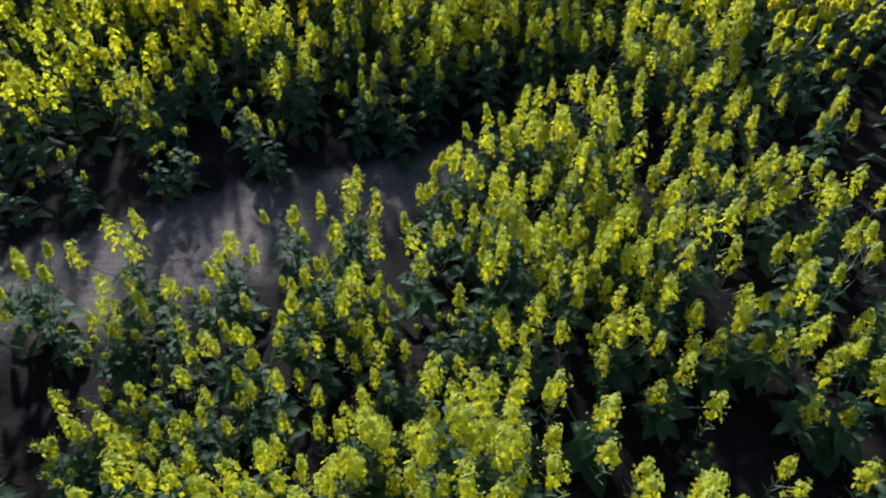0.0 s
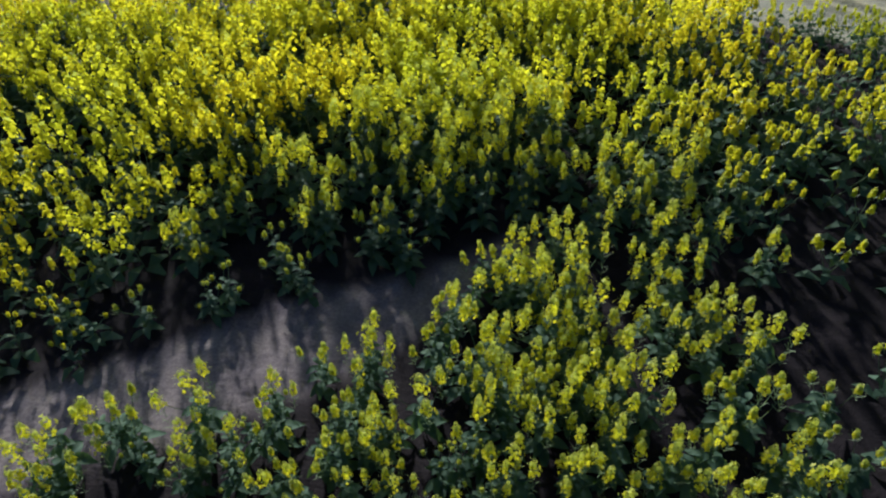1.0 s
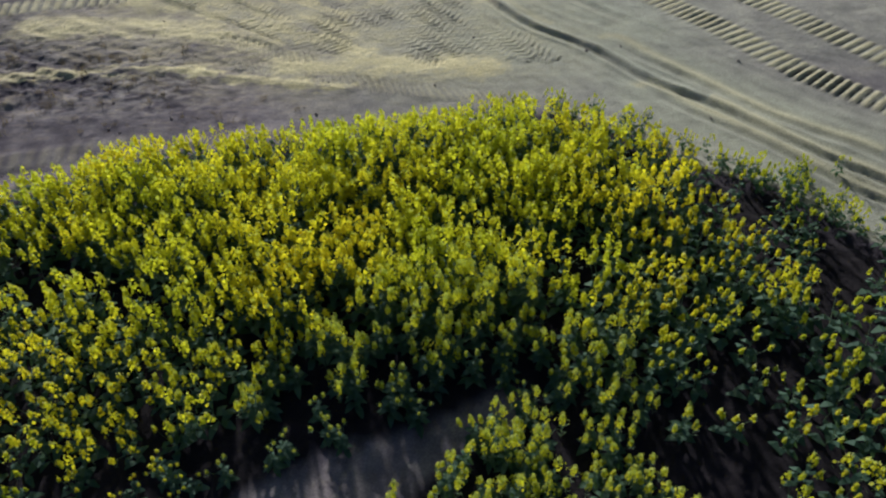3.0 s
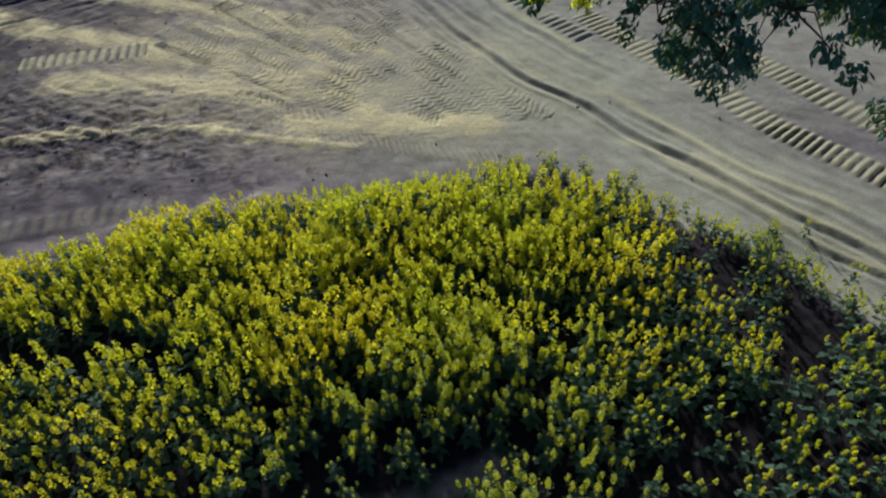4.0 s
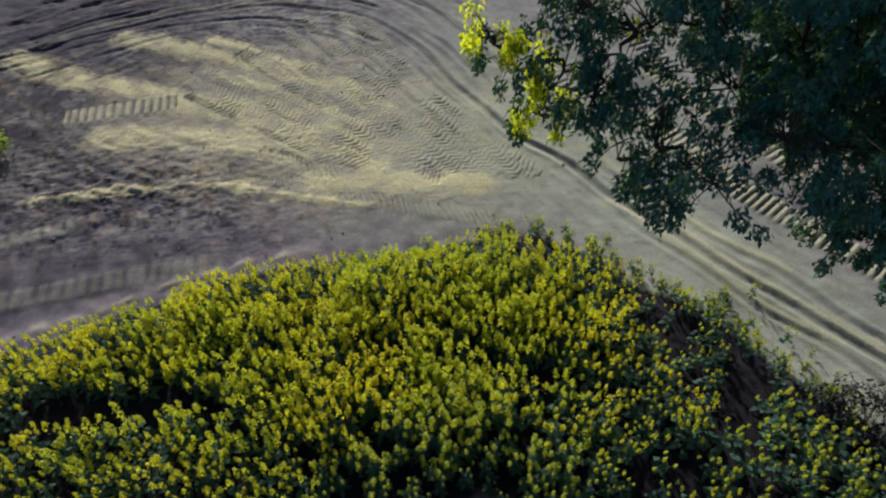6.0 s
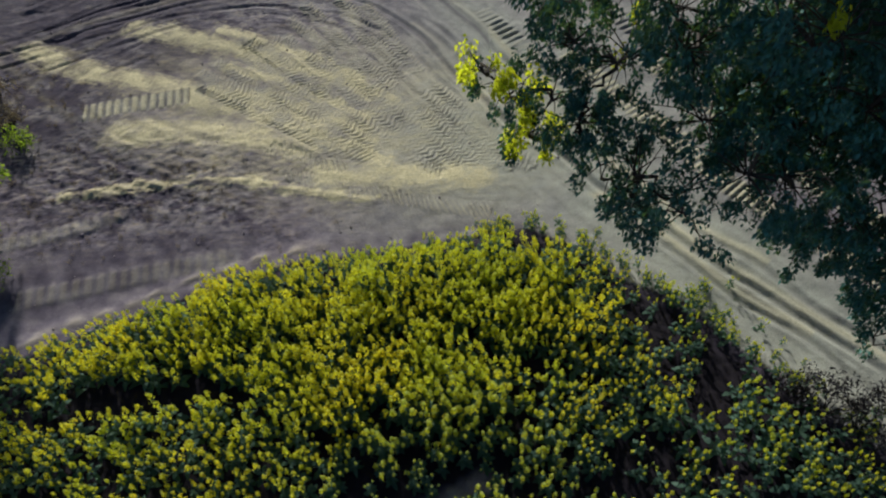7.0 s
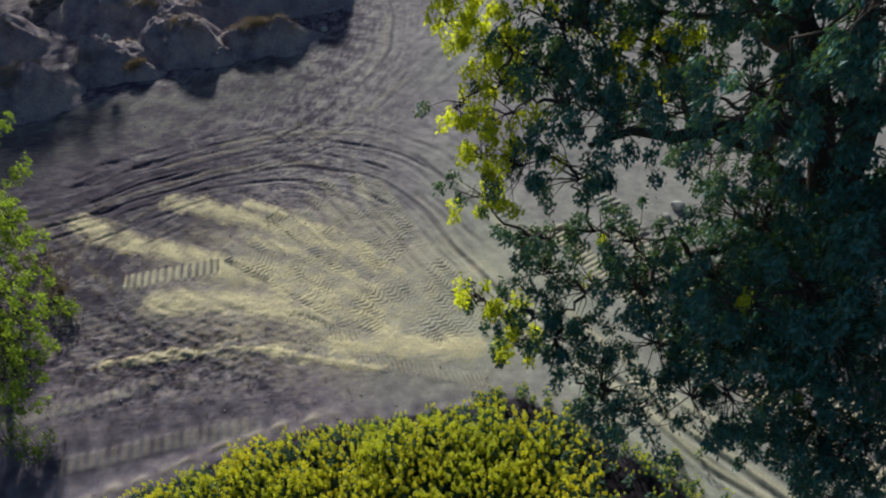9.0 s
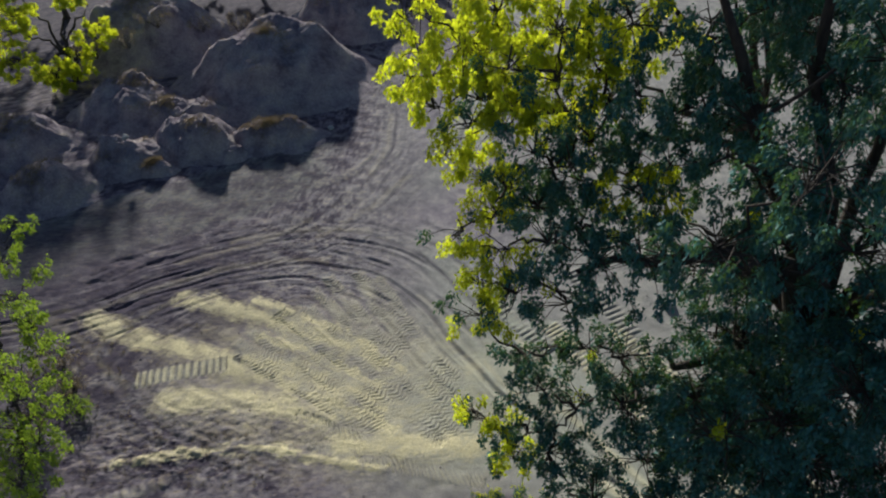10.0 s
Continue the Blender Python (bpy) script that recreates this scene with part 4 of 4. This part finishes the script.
tree("roadside_tree", (-21.0, 33.2, 0.0), (-20.8, 33.1, 1.6), [((-18.9, 33.0, 2.6), 1.0), ((-20.0, 32.3, 1.5), 1.0), ((-21.0, 31.6, 1.0), 1.0), ((-20.8, 31.8, 0.8), 0.8), ((-22.8, 31.6, 1.7), 1.1), ((-20.2, 33.9, 4.5), 1.1), ((-22.4, 32.5, 4.0), 1.1), ((-19.2, 32.7, 4.7), 0.9), ((-23.3, 33.2, 2.8), 1.1), ((-21.2, 34.3, 5.8), 1.3), ((-18.0, 33.9, 5.1), 0.9), ((-23.1, 34.3, 5.6), 1.3)], PALE_LEAF, 10, 0.14, 36, 46, 0.14, "yellow-green leafy tree standing among the earth heaps", "tree")


# added hedge crowns, mostly out of view, sized by the shade they throw
for k, (bx, by, tall) in enumerate(((-31.0, 40.5, 5.5), (-25.5, 42.0, 5.8), (-20.0, 44.0, 5.6), (-14.0, 46.0, 5.2), (-6.0, 49.5, 4.4))):
    tree("hedge_tree", (bx, by, 0.0), (bx + 0.2, by, 1.2), dome((bx, by, tall * 0.52), (3.4, 2.2, tall * 0.45), 12, 1.3, 30 + k), SHRUB_LEAF, 30 + k, 0.16, 6, 34, 0.34, "dense green hedge tree, mostly out of view, added behind the earth heaps", "tree")


# ---- scrub, stones and clods ----
def dry_shrub(x, y, z, size, mat, seed, label):
    """A low bush of bent stalks with leafy ends."""
    rng = random.Random(seed)
    root = new("dry_shrub")
    root.matrix_world = pose(x, y, z)
    stalks, leaves = Quads(), Quads()
    for k in range(26):
        a, r = rng.uniform(0, 6.28), size * rng.uniform(0.3, 1.0)
        tip = Vector((r * math.cos(a), r * math.sin(a), size * rng.uniform(0.45, 1.0)))
        stalks.tube(bend((0.05 * math.cos(a), 0.05 * math.sin(a), -0.05), tip, 0.08, 3, rng, 0.03), [0.009, 0.007, 0.005, 0.003], 3)
        tuft(leaves, tip, Vector((math.cos(a), math.sin(a), 0.2)), 18, 0.075, 0.3, rng, 0.11)
    tagged(part("stalkwork", stalks.mesh("stalkwork", [BARK]), root), kind="stuff")
    tagged(part("foliage", leaves.mesh("foliage", [mat]), root), kind="stuff")
    return tagged(root, label, "shrub")


for k, (x, y, size, mat) in enumerate(((-12.7, 13.4, 0.55, DRY), (-11.9, 12.4, 0.4, DRY), (-12.3, 11.2, 0.6, DRY), (-11.3, 11.6, 0.35, SHRUB_LEAF), (-11.2, 7.6, 0.5, SHRUB_LEAF), (-10.3, 7.4, 0.4, SHRUB_LEAF), (-13.6, 12.6, 0.6, DRY), (-12.6, 9.2, 0.5, DRY))):
    dry_shrub(x, y, height(x, y), size, mat, 40 + k, "dry brown scrub bush on the bare bank" if mat is DRY else "low green bush on the bare bank")
for k, (x, y, z, size) in enumerate(((-16.3, 34.6, 2.2, 0.9), (-17.6, 33.4, 1.6, 0.8), (-14.6, 36.0, 1.2, 0.9), (-12.8, 36.8, 0.9, 0.8), (-19.4, 33.2, 1.2, 0.9))):
    dry_shrub(x, y, z, size, DRY, 60 + k, "dry straw-coloured bush between the earth heaps")


# bushes added in a deep hollow, its shade put into their near-black leaves
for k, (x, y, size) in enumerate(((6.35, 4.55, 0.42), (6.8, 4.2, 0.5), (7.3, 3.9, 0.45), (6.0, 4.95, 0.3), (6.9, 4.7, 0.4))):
    dry_shrub(x, y, height(x, y), size * 1.3, SHADED_SCRUB_LEAF, 80 + k, "low bush with shade-black leaves at the edge of the track")


def build_dry_grass():
    """Short straw and stubble on the rough flank."""
    rng = np.random.RandomState(53)
    shapes = []
    for k in range(6):
        q, r = Quads(), random.Random(300 + k)
        for _ in range(9):
            a, lean = r.uniform(0, 6.28), r.uniform(0.2, 0.9)
            b = Vector((r.gauss(0, 0.03), r.gauss(0, 0.03), 0))
            d = Vector((lean * math.cos(a), lean * math.sin(a), 1)).normalized()
            e = d.cross(Vector((0.3, 0.5, 0.2))).normalized() * 0.004
            ln = r.uniform(0.06, 0.14)
            q.quad(tuple(b - e), tuple(b + e), tuple(b + d * ln + e * 0.3), tuple(b + d * ln - e * 0.3))
        shapes.append(q.arrays())
    n = 5200
    x, y = rng.uniform(-13, -1, n), rng.uniform(6, 15, n)
    _, _, dark_and_shade, pale_earth, coarse = ground_relief(x, y)
    keep = ~inside(x, y, FIELD_EDGE) & (coarse * (1 - pale_earth) * np.clip(0.6 + 0.7 * wobble(x, y, 1.1, 90), 0, 1) > rng.uniform(0.25, 1.0, n))
    x, y = x[keep], y[keep]
    z, _, _, _, _ = ground_relief(x, y)
    v, f, m = scatter(shapes, rng.randint(6, size=len(x)), np.stack([x, y, z - 0.01], 1), rng.uniform(0, 6.28, len(x)), rng.uniform(0.5, 1.2, len(x)), np.zeros((len(x), 2)))
    tagged(new("dry_grass", quad_mesh("dry_grass", v, f, m, [DRY])), "thin short straw-coloured dry grass on bare earth", "dry grass", kind="stuff")


build_dry_grass()


def rock(rng, size):
    q = Quads()
    n, rings = 7, 4
    off = Vector((rng.uniform(0, 90), 0, 0))
    for r in range(rings + 1):
        lat = math.pi * (r / rings - 0.5)
        for k in range(n):
            w = 2 * math.pi * k / n
            d = Vector((math.cos(lat) * math.cos(w), math.cos(lat) * math.sin(w), 0.7 * math.sin(lat)))
            q.v.append(tuple(d * size * (1 + 0.5 * noise.noise(d * 1.7 + off))))
    for r in range(rings):
        for k in range(n):
            a, b = r * n + k, r * n + (k + 1) % n
            q.f.append((a, b, b + n, a + n))
            q.m.append(0)
    return q


rock_rng = random.Random(77)
for x, y, z, size in ((-6.3, 27.4, None, 0.16), (-14.7, 25.0, 1.2, 0.16), (6.5, 15.6, None, 0.22), (6.1, 15.2, None, 0.14)):
    ob = new("stone", rock(rock_rng, size).mesh("stone", [STONE]))
    ob.matrix_world = pose(x, y, (height(x, y) if z is None else z) + size * 0.25, 0, 0, rock_rng.uniform(0, 360))
    tagged(ob, "pale loose stone lying on the bare earth", "stone", "loose pale stones")


def build_clods():
    """Small loose lumps on the rough flank, the road edges and the field's rim."""
    rng = np.random.RandomState(31)
    shapes = [rock(random.Random(200 + k), 1.0).arrays() for k in range(6)]
    n = 1100
    x, y = rng.uniform(-13, 8, n), rng.uniform(6, 24, n)
    edge, _, _ = segment_field(x, y, FIELD_EDGE[:18])
    keep = ~inside(x, y, FIELD_EDGE) & ((edge < 0.9) | ((x < -4) & (rng.uniform(size=n) < 0.75)) | (rng.uniform(size=n) < 0.2))
    x, y = x[keep], y[keep]
    z, _, _, _, _ = ground_relief(x, y)
    size = 0.008 + 0.024 * rng.uniform(size=len(x)) ** 3
    v, f, m = scatter(shapes, rng.randint(6, size=len(x)), np.stack([x, y, z + size * 0.3], 1), rng.uniform(0, 6.28, len(x)), size, np.zeros((len(x), 2)))
    ob = new("earth_clods", quad_mesh("earth_clods", v, f, m, [HEAP]))
    tagged(ob, "loose crumbs and clods of dry grey earth", "clods", kind="stuff")


build_clods()


# ---- mustard crop ----
# low leafy strip between the tall crop and the bare patch
BAND = [(-6.2, 0.8), (-5.2, 1.7), (-4.0, 2.25), (-3.1, 2.65), (-2.3, 3.05), (-1.5, 3.35), (-0.6, 3.6), (0.7, 3.7), (0.9, 3.2), (0.25, 3.2), (-0.8, 2.75), (-1.4, 2.55), (-1.85, 2.3), (-2.45, 1.95), (-3.0, 1.65), (-3.5, 1.4), (-4.4, 0.95)]

def raceme(q, base, rng, size, fine):
    """A flower head: open florets round a short spike, buds on top, pods below."""
    bx, by, bz = base
    length, width = 0.172 * size, 0.031 * size
    n = 32 if fine else 14
    for i in range(n):
        t = i / n
        a = i * 2.4 + rng.uniform(-0.5, 0.5)
        r = width * (1.35 - 0.85 * t) * rng.uniform(0.35, 1.2) * (1.55 if rng.random() < 0.2 else 1.0)
        p = Vector((bx + r * math.cos(a), by + r * math.sin(a), bz + length * (t ** 0.75 - 0.45) + 0.25 * r + rng.uniform(-0.012, 0.012)))
        out = Vector((math.cos(a), math.sin(a), 0.55 + rng.uniform(-0.3, 0.5))).normalized()
        s1 = out.cross(Vector((rng.uniform(-1, 1), rng.uniform(-1, 1), 1))).normalized()
        s2 = out.cross(s1)
        if fine:
            ln, wd = 0.0172 * rng.uniform(0.8, 1.2), 0.0155
            for d, e in ((s1, s2), (s2, -s1), (-s1, -s2), (-s2, s1)):
                m = p + d * ln * 0.6 + out * 0.001
                q.quad(tuple(p), tuple(m + e * wd / 2), tuple(p + d * ln + out * 0.003), tuple(m - e * wd / 2), 1 if t > 0.7 else 0)
        else:
            ln = 0.0218 * rng.uniform(0.8, 1.2)
            q.quad(tuple(p + s1 * ln), tuple(p + s2 * ln), tuple(p - s1 * ln), tuple(p - s2 * ln), 1 if t > 0.86 else 0)
            q.quad(tuple(p + s1 * ln * 0.8 + out * 0.006), tuple(p + out * 0.012), tuple(p - s1 * ln * 0.8 + out * 0.006), tuple(p - out * 0.006), 0)
    for i in range(9 if fine else 3):
        a, k = i * 2.4, 0.008 + 0.004 * (i % 3)
        p = Vector((bx + k * math.cos(a), by + k * math.sin(a), bz + length * 0.62 + 0.004 * (i % 4)))
        w = 0.005 if fine else 0.008
        q.quad(tuple(p + Vector((w, 0, 0))), tuple(p + Vector((0, w, 0.004))), tuple(p + Vector((-w, 0, 0.011))), tuple(p + Vector((0, -w, 0.004))), 1)
    for i in range(9 if fine else 3):
        a, r = i * 2.4 + rng.uniform(0, 1), width * rng.uniform(1.1, 2.0)
        p = Vector((bx + r * math.cos(a), by + r * math.sin(a), bz + length * rng.uniform(-0.5, 0.35)))
        w, e = (0.0055 if fine else 0.0075) * rng.uniform(0.8, 1.2), Vector((-math.sin(a), math.cos(a), 0)) * 0.0012
        q.quad(tuple(p + Vector((w, 0, 0))), tuple(p + Vector((0, w, 0.004))), tuple(p + Vector((-w, 0, 0.010))), tuple(p + Vector((0, -w, 0.004))), 1)
        if fine:
            s = Vector((bx, by, p.z - 0.4 * r))
            q.quad(tuple(s - e), tuple(s + e), tuple(p + e), tuple(p - e), 2)
    for i in range(12 if fine else 3):
        a = i * 2.4 + 1
        d = Vector((math.cos(a), math.sin(a), 0.9)).normalized()
        p = Vector((bx, by, bz - length * (0.5 + (0.11 if fine else 0.4) * i)))
        e = d.cross(Vector((0, 0, 1))).normalized() * (0.0022 if fine else 0.003)
        q.quad(tuple(p - e), tuple(p + e), tuple(p + d * 0.06 + e), tuple(p + d * 0.06 - e), 2)


def plant_plan(rng):
    """Branch lines and leaf seats of one plant."""
    h = rng.uniform(0.44, 0.60)
    main = bend((0, 0, -0.02), (rng.uniform(-0.05, 0.05), rng.uniform(-0.05, 0.05), h), 0, 4, rng, 0.012)
    lines = [main]
    for k in range(rng.choice((3, 3, 4))):
        a = k * 2.1 + rng.uniform(-0.4, 0.4)
        s = Vector(main[rng.choice((1, 2, 2))])
        reach = rng.uniform(0.09, 0.22)
        lines.append(bend(s, (s.x + reach * math.cos(a), s.y + reach * math.sin(a), h * rng.uniform(0.68, 1.0)), -0.03, 3, rng, 0.01))
    leaves = []
    for k in range(18):
        a = k * 2.4 + rng.uniform(-0.3, 0.3)
        z = h * (0.04 + 0.040 * k)
        d = (math.cos(a), math.sin(a), rng.uniform(0.05, 0.7))
        leaves.append(((0.01 * math.cos(a), 0.01 * math.sin(a), z), d, (0.19 - 0.006 * k) * rng.uniform(0.8, 1.15)))
    return lines, leaves


def foliage(q, leaves, slot, fine):
    for i, (p, d, ln) in enumerate(leaves):
        if fine:
            q.blade(p, d, (-d[1], d[0], 0.15 * math.sin(i * 1.9)), ln, ln * 0.52, 0.5, 0.08 * math.sin(i * 2.7), slot)
        else:
            q.leaf(p, d, (-d[1], d[0], 0.1), ln, ln * 0.5, 0.45, slot)


def build_template(seed, bloom):
    """One plant as a thing with parts, and the same plant as one light mesh."""
    rng = random.Random(seed)
    lines, leaves = plant_plan(rng)
    stem, leafage = Quads(), Quads()
    for i, line in enumerate(lines):
        stem.tube(line, [0.006 - 0.001 * k for k in range(len(line))] if i == 0 else [0.0035, 0.003, 0.0025, 0.002], 3)
    foliage(leafage, leaves, 0, True)
    heads = []
    for i, line in enumerate(lines):
        head = Quads()
        raceme(head, (0, 0, 0), rng, bloom * (1.15 if i == 0 else rng.uniform(0.7, 1.05)), True)
        heads.append((head.mesh("raceme", [PETAL, BUD, STEM]), line[-1]))
    light = Quads()
    for i, line in enumerate(lines):
        light.tube([line[0], line[-1]], [0.005, 0.002], 3, 2)
        raceme(light, line[-1], rng, bloom * (1.2 if i == 0 else rng.uniform(0.75, 1.1)), False)
    foliage(light, [(p, d, 1.2 * ln) for p, d, ln in leaves[::2]], 3, False)
    return stem.mesh("stem", [STEM]), leafage.mesh("leaves", [MUSTARD_LEAF], True), heads, light.arrays()


TEMPLATES = [build_template(100 + k, (1.0, 1.0, 0.95, 0.9, 1.05, 0.95, 0.6, 0.55, 0.5, 0.65, 0.34, 0.3, 0.1)[k]) for k in range(13)]


def pick(x, y, rng):
    """Full bloom in the middle of the field, thinner heads towards the track and in patches."""
    if inside(x, y, HOLE) or inside(x, y, CARPET) and rng.uniform() < 0.45 or inside(x, y, BAND) and rng.uniform() < 0.4:
        return 12
    if inside(x, y, BAND):
        return int(rng.randint(10, 12)) if rng.uniform() < 0.88 else int(rng.randint(6, 10))
    if inside(x, y, SCANT):
        return int(rng.randint(10, 12)) if rng.uniform() < 0.7 else int(rng.randint(6, 10))
    if (x > 1.7 and y < 4.8 or x > 2.8) and rng.uniform() < 0.65:
        return int(rng.randint(10, 12))
    late = 0.22 + 0.28 * wobble(np.array([x]), np.array([y]), 2.2, 71)[0] + 0.6 * min(1.0, max(0.0, (x - 0.8) / 2.2))
    return int(rng.randint(6, 12 if x > 1.6 else 10)) if rng.uniform() < late else int(rng.randint(6))


def crop_places():
    """Jittered seats over the field, with the bare and thin places left out."""
    rng = np.random.RandomState(4)
    step = 0.285
    gx, gy = np.meshgrid(np.arange(-15.5, 11.2, step), np.arange(-4.1, 9.2, step))
    x = gx.ravel() + rng.uniform(-0.14, 0.14, gx.size)
    y = gy.ravel() + rng.uniform(-0.14, 0.14, gx.size)
    keep = inside(x, y, FIELD_EDGE) & ~inside(x, y, SOIL_PATCH)
    for ring, density in THIN:
        keep &= ~(inside(x, y, ring) & (rng.uniform(0, 1, x.size) > density))
    keep &= (y > 0.2) | (rng.uniform(0, 1, x.size) < 0.85)
    extra = 1500
    ex, ey = rng.uniform(-9, 3, extra), rng.uniform(0, 8.6, extra)
    rich = np.zeros(extra, dtype=bool)
    for ring in RICH:
        rich |= inside(ex, ey, ring)
    x, y, keep = np.concatenate([x, ex[rich]]), np.concatenate([y, ey[rich]]), np.concatenate([keep, np.ones(int(rich.sum()), dtype=bool)])
    gap = wobble(x, y, 1.7, 51) + 0.6 * wobble(x, y, 0.7, 52)
    keep &= gap < 1.15
    size = 1.0 + 0.10 * wobble(x, y, 2.5, 53) + rng.uniform(-0.13, 0.13, x.size)
    edge, _, _ = segment_field(x, y, FIELD_EDGE[:18])
    size *= np.clip(0.66 + 0.45 * edge, 0.66, 1.0) * np.clip(0.86 + 0.15 * (y - 2.4), 0.86, 1.16)
    for ring, k in LOW:
        size = np.where(inside(x, y, ring), size * k, size)
    return x[keep], y[keep], size[keep]


HOLE = [(-0.1, 0.45), (0.3, 0.72), (0.8, 0.95), (1.25, 1.05), (1.2, 0.75), (0.85, 0.4)]
CARPET = [(-3.6, 0.35), (-2.7, 1.1), (-1.9, 1.4), (-1.3, 1.6), (-0.8, 1.72), (0.0, 1.3), (0.1, 0.9), (-1.0, 0.4)]
SCANT = [(3.2, 7.4), (3.7, 7.3), (4.2, 6.6), (4.6, 5.7), (5.0, 4.6), (4.2, 4.3), (3.5, 5.2)]
FRONT = [(-4.6, 0.7), (-2.0, 1.35), (-1.0, 1.75), (-0.5, 2.1), (-0.3, 1.9), (-0.6, 1.5), (-1.2, 1.1), (-2.2, 0.7)]
RICH = [CARPET, [(-1.8, 0.0), (-1.6, 0.7), (-0.9, 1.0), (0.0, 0.9), (0.1, 0.05)], [(-0.3, 1.5), (0.05, 2.6), (0.65, 2.7), (1.0, 1.7), (0.5, 1.2)], [(-8.0, 5.2), (-5.0, 7.2), (-1.0, 8.1), (1.0, 8.3), (2.2, 6.6), (0.8, 5.6), (0.2, 4.6), (-2.5, 4.3), (-5.0, 5.2)]]
# (outline, share of the plants that stand there)
THIN = [([(1.7, -0.5), (1.7, 3.0), (3.0, 4.4), (6.0, 3.0), (8.0, 1.0), (8.0, -0.5)], 0.45), (SCANT, 0.42), (FRONT, 0.9), ([(0.4, 7.6), (1.8, 7.3), (1.9, 8.2), (0.6, 8.5)], 0.45), ([(4.6, 6.2), (6.2, 4.7), (7.4, 3.4), (6.4, 3.6), (5.0, 5.0), (4.2, 6.0)], 0.35), (HOLE, 0.6), (BAND, 0.75), ([(0.7, 2.3), (0.7, 3.1), (1.15, 2.9), (1.05, 2.3)], 0.15), ([(1.0, 1.5), (1.05, 2.2), (1.5, 2.2), (1.3, 1.6)], 0.2), ([(1.05, 4.6), (1.0, 5.5), (1.5, 5.5), (1.4, 4.8)], 0.2), ([(1.6, 2.5), (1.6, 3.0), (2.9, 2.8), (2.8, 2.4)], 0.3), ([(-9.8, 3.8), (-9.6, 4.3), (-7.7, 4.75), (-5.4, 4.95), (-3.4, 5.0), (-3.5, 4.6), (-6.0, 4.3)], 0.12)]
LOW = [(SCANT, 0.8), (CARPET, 0.8), (BAND, 0.82), (HOLE, 0.5)]


def build_crop():
    x, y, size = crop_places()
    rng = np.random.RandomState(9)
    z, _, _, _, _ = ground_relief(x, y)
    order = np.argsort(np.hypot(x + 0.1, (y - 1.8) * 0.9))
    near, far = order[:300], order[300:]
    for i in near:
        k = pick(x[i], y[i], rng)
        stem, leafage, heads, _ = TEMPLATES[k]
        root = new("mustard_plant")
        root.matrix_basis = pose(x[i], y[i], z[i], rng.uniform(-7, 7), rng.uniform(-7, 7), rng.uniform(0, 360)) @ Matrix.Scale(float(size[i]), 4)
        part("stem", stem, root)
        part("leaves", leafage, root)
        for me, seat in heads:
            tagged(part("raceme", me, root, "", Matrix.Translation(seat)), kind="stuff")
        tagged(root, "flowering mustard plant with yellow heads and blue-green leaves", "mustard plant", "mustard plants in the field")
    picks = [pick(x[i], y[i], rng) for i in far]
    tilts = rng.uniform(-0.12, 0.12, (len(far), 2))
    v, f, m = scatter([t[3] for t in TEMPLATES], picks, np.stack([x[far], y[far], z[far]], 1), rng.uniform(0, 6.28, len(far)), size[far], tilts)
    ob = new("mustard_crop", quad_mesh("mustard_crop", v, f, m, [PETAL, BUD, STEM, MUSTARD_LEAF]))
    tagged(ob, "dense stand of yellow flowering mustard in the field", "mustard crop", kind="stuff")


build_crop()


def build_weeds():
    """Low weeds with small yellow heads along the rim of the field beside the track."""
    rng = np.random.RandomState(17)
    line = FIELD_EDGE[9:18]
    n = 170
    t = rng.uniform(0, len(line) - 1.001, n)
    i = t.astype(int)
    a, b = np.array(line)[i], np.array(line)[i + 1]
    p = a + (b - a) * (t - i)[:, None] + np.abs(rng.normal(0.0, 0.28, (n, 1))) * np.array([[0.75, 0.65]]) + rng.normal(0, 0.08, (n, 2))
    z, _, _, _, _ = ground_relief(p[:, 0], p[:, 1])
    v, f, m = scatter([t[3] for t in TEMPLATES], rng.randint(6, 10, size=n), np.concatenate([p, z[:, None]], 1), rng.uniform(0, 6.28, n), rng.uniform(0.25, 0.65, n), rng.uniform(-0.2, 0.2, (n, 2)))
    ob = new("roadside_weeds", quad_mesh("roadside_weeds", v, f, m, [PETAL, BUD, STEM, MUSTARD_LEAF]))
    tagged(ob, "low green weeds with small yellow flowers along the track", "weeds", kind="stuff")


build_weeds()
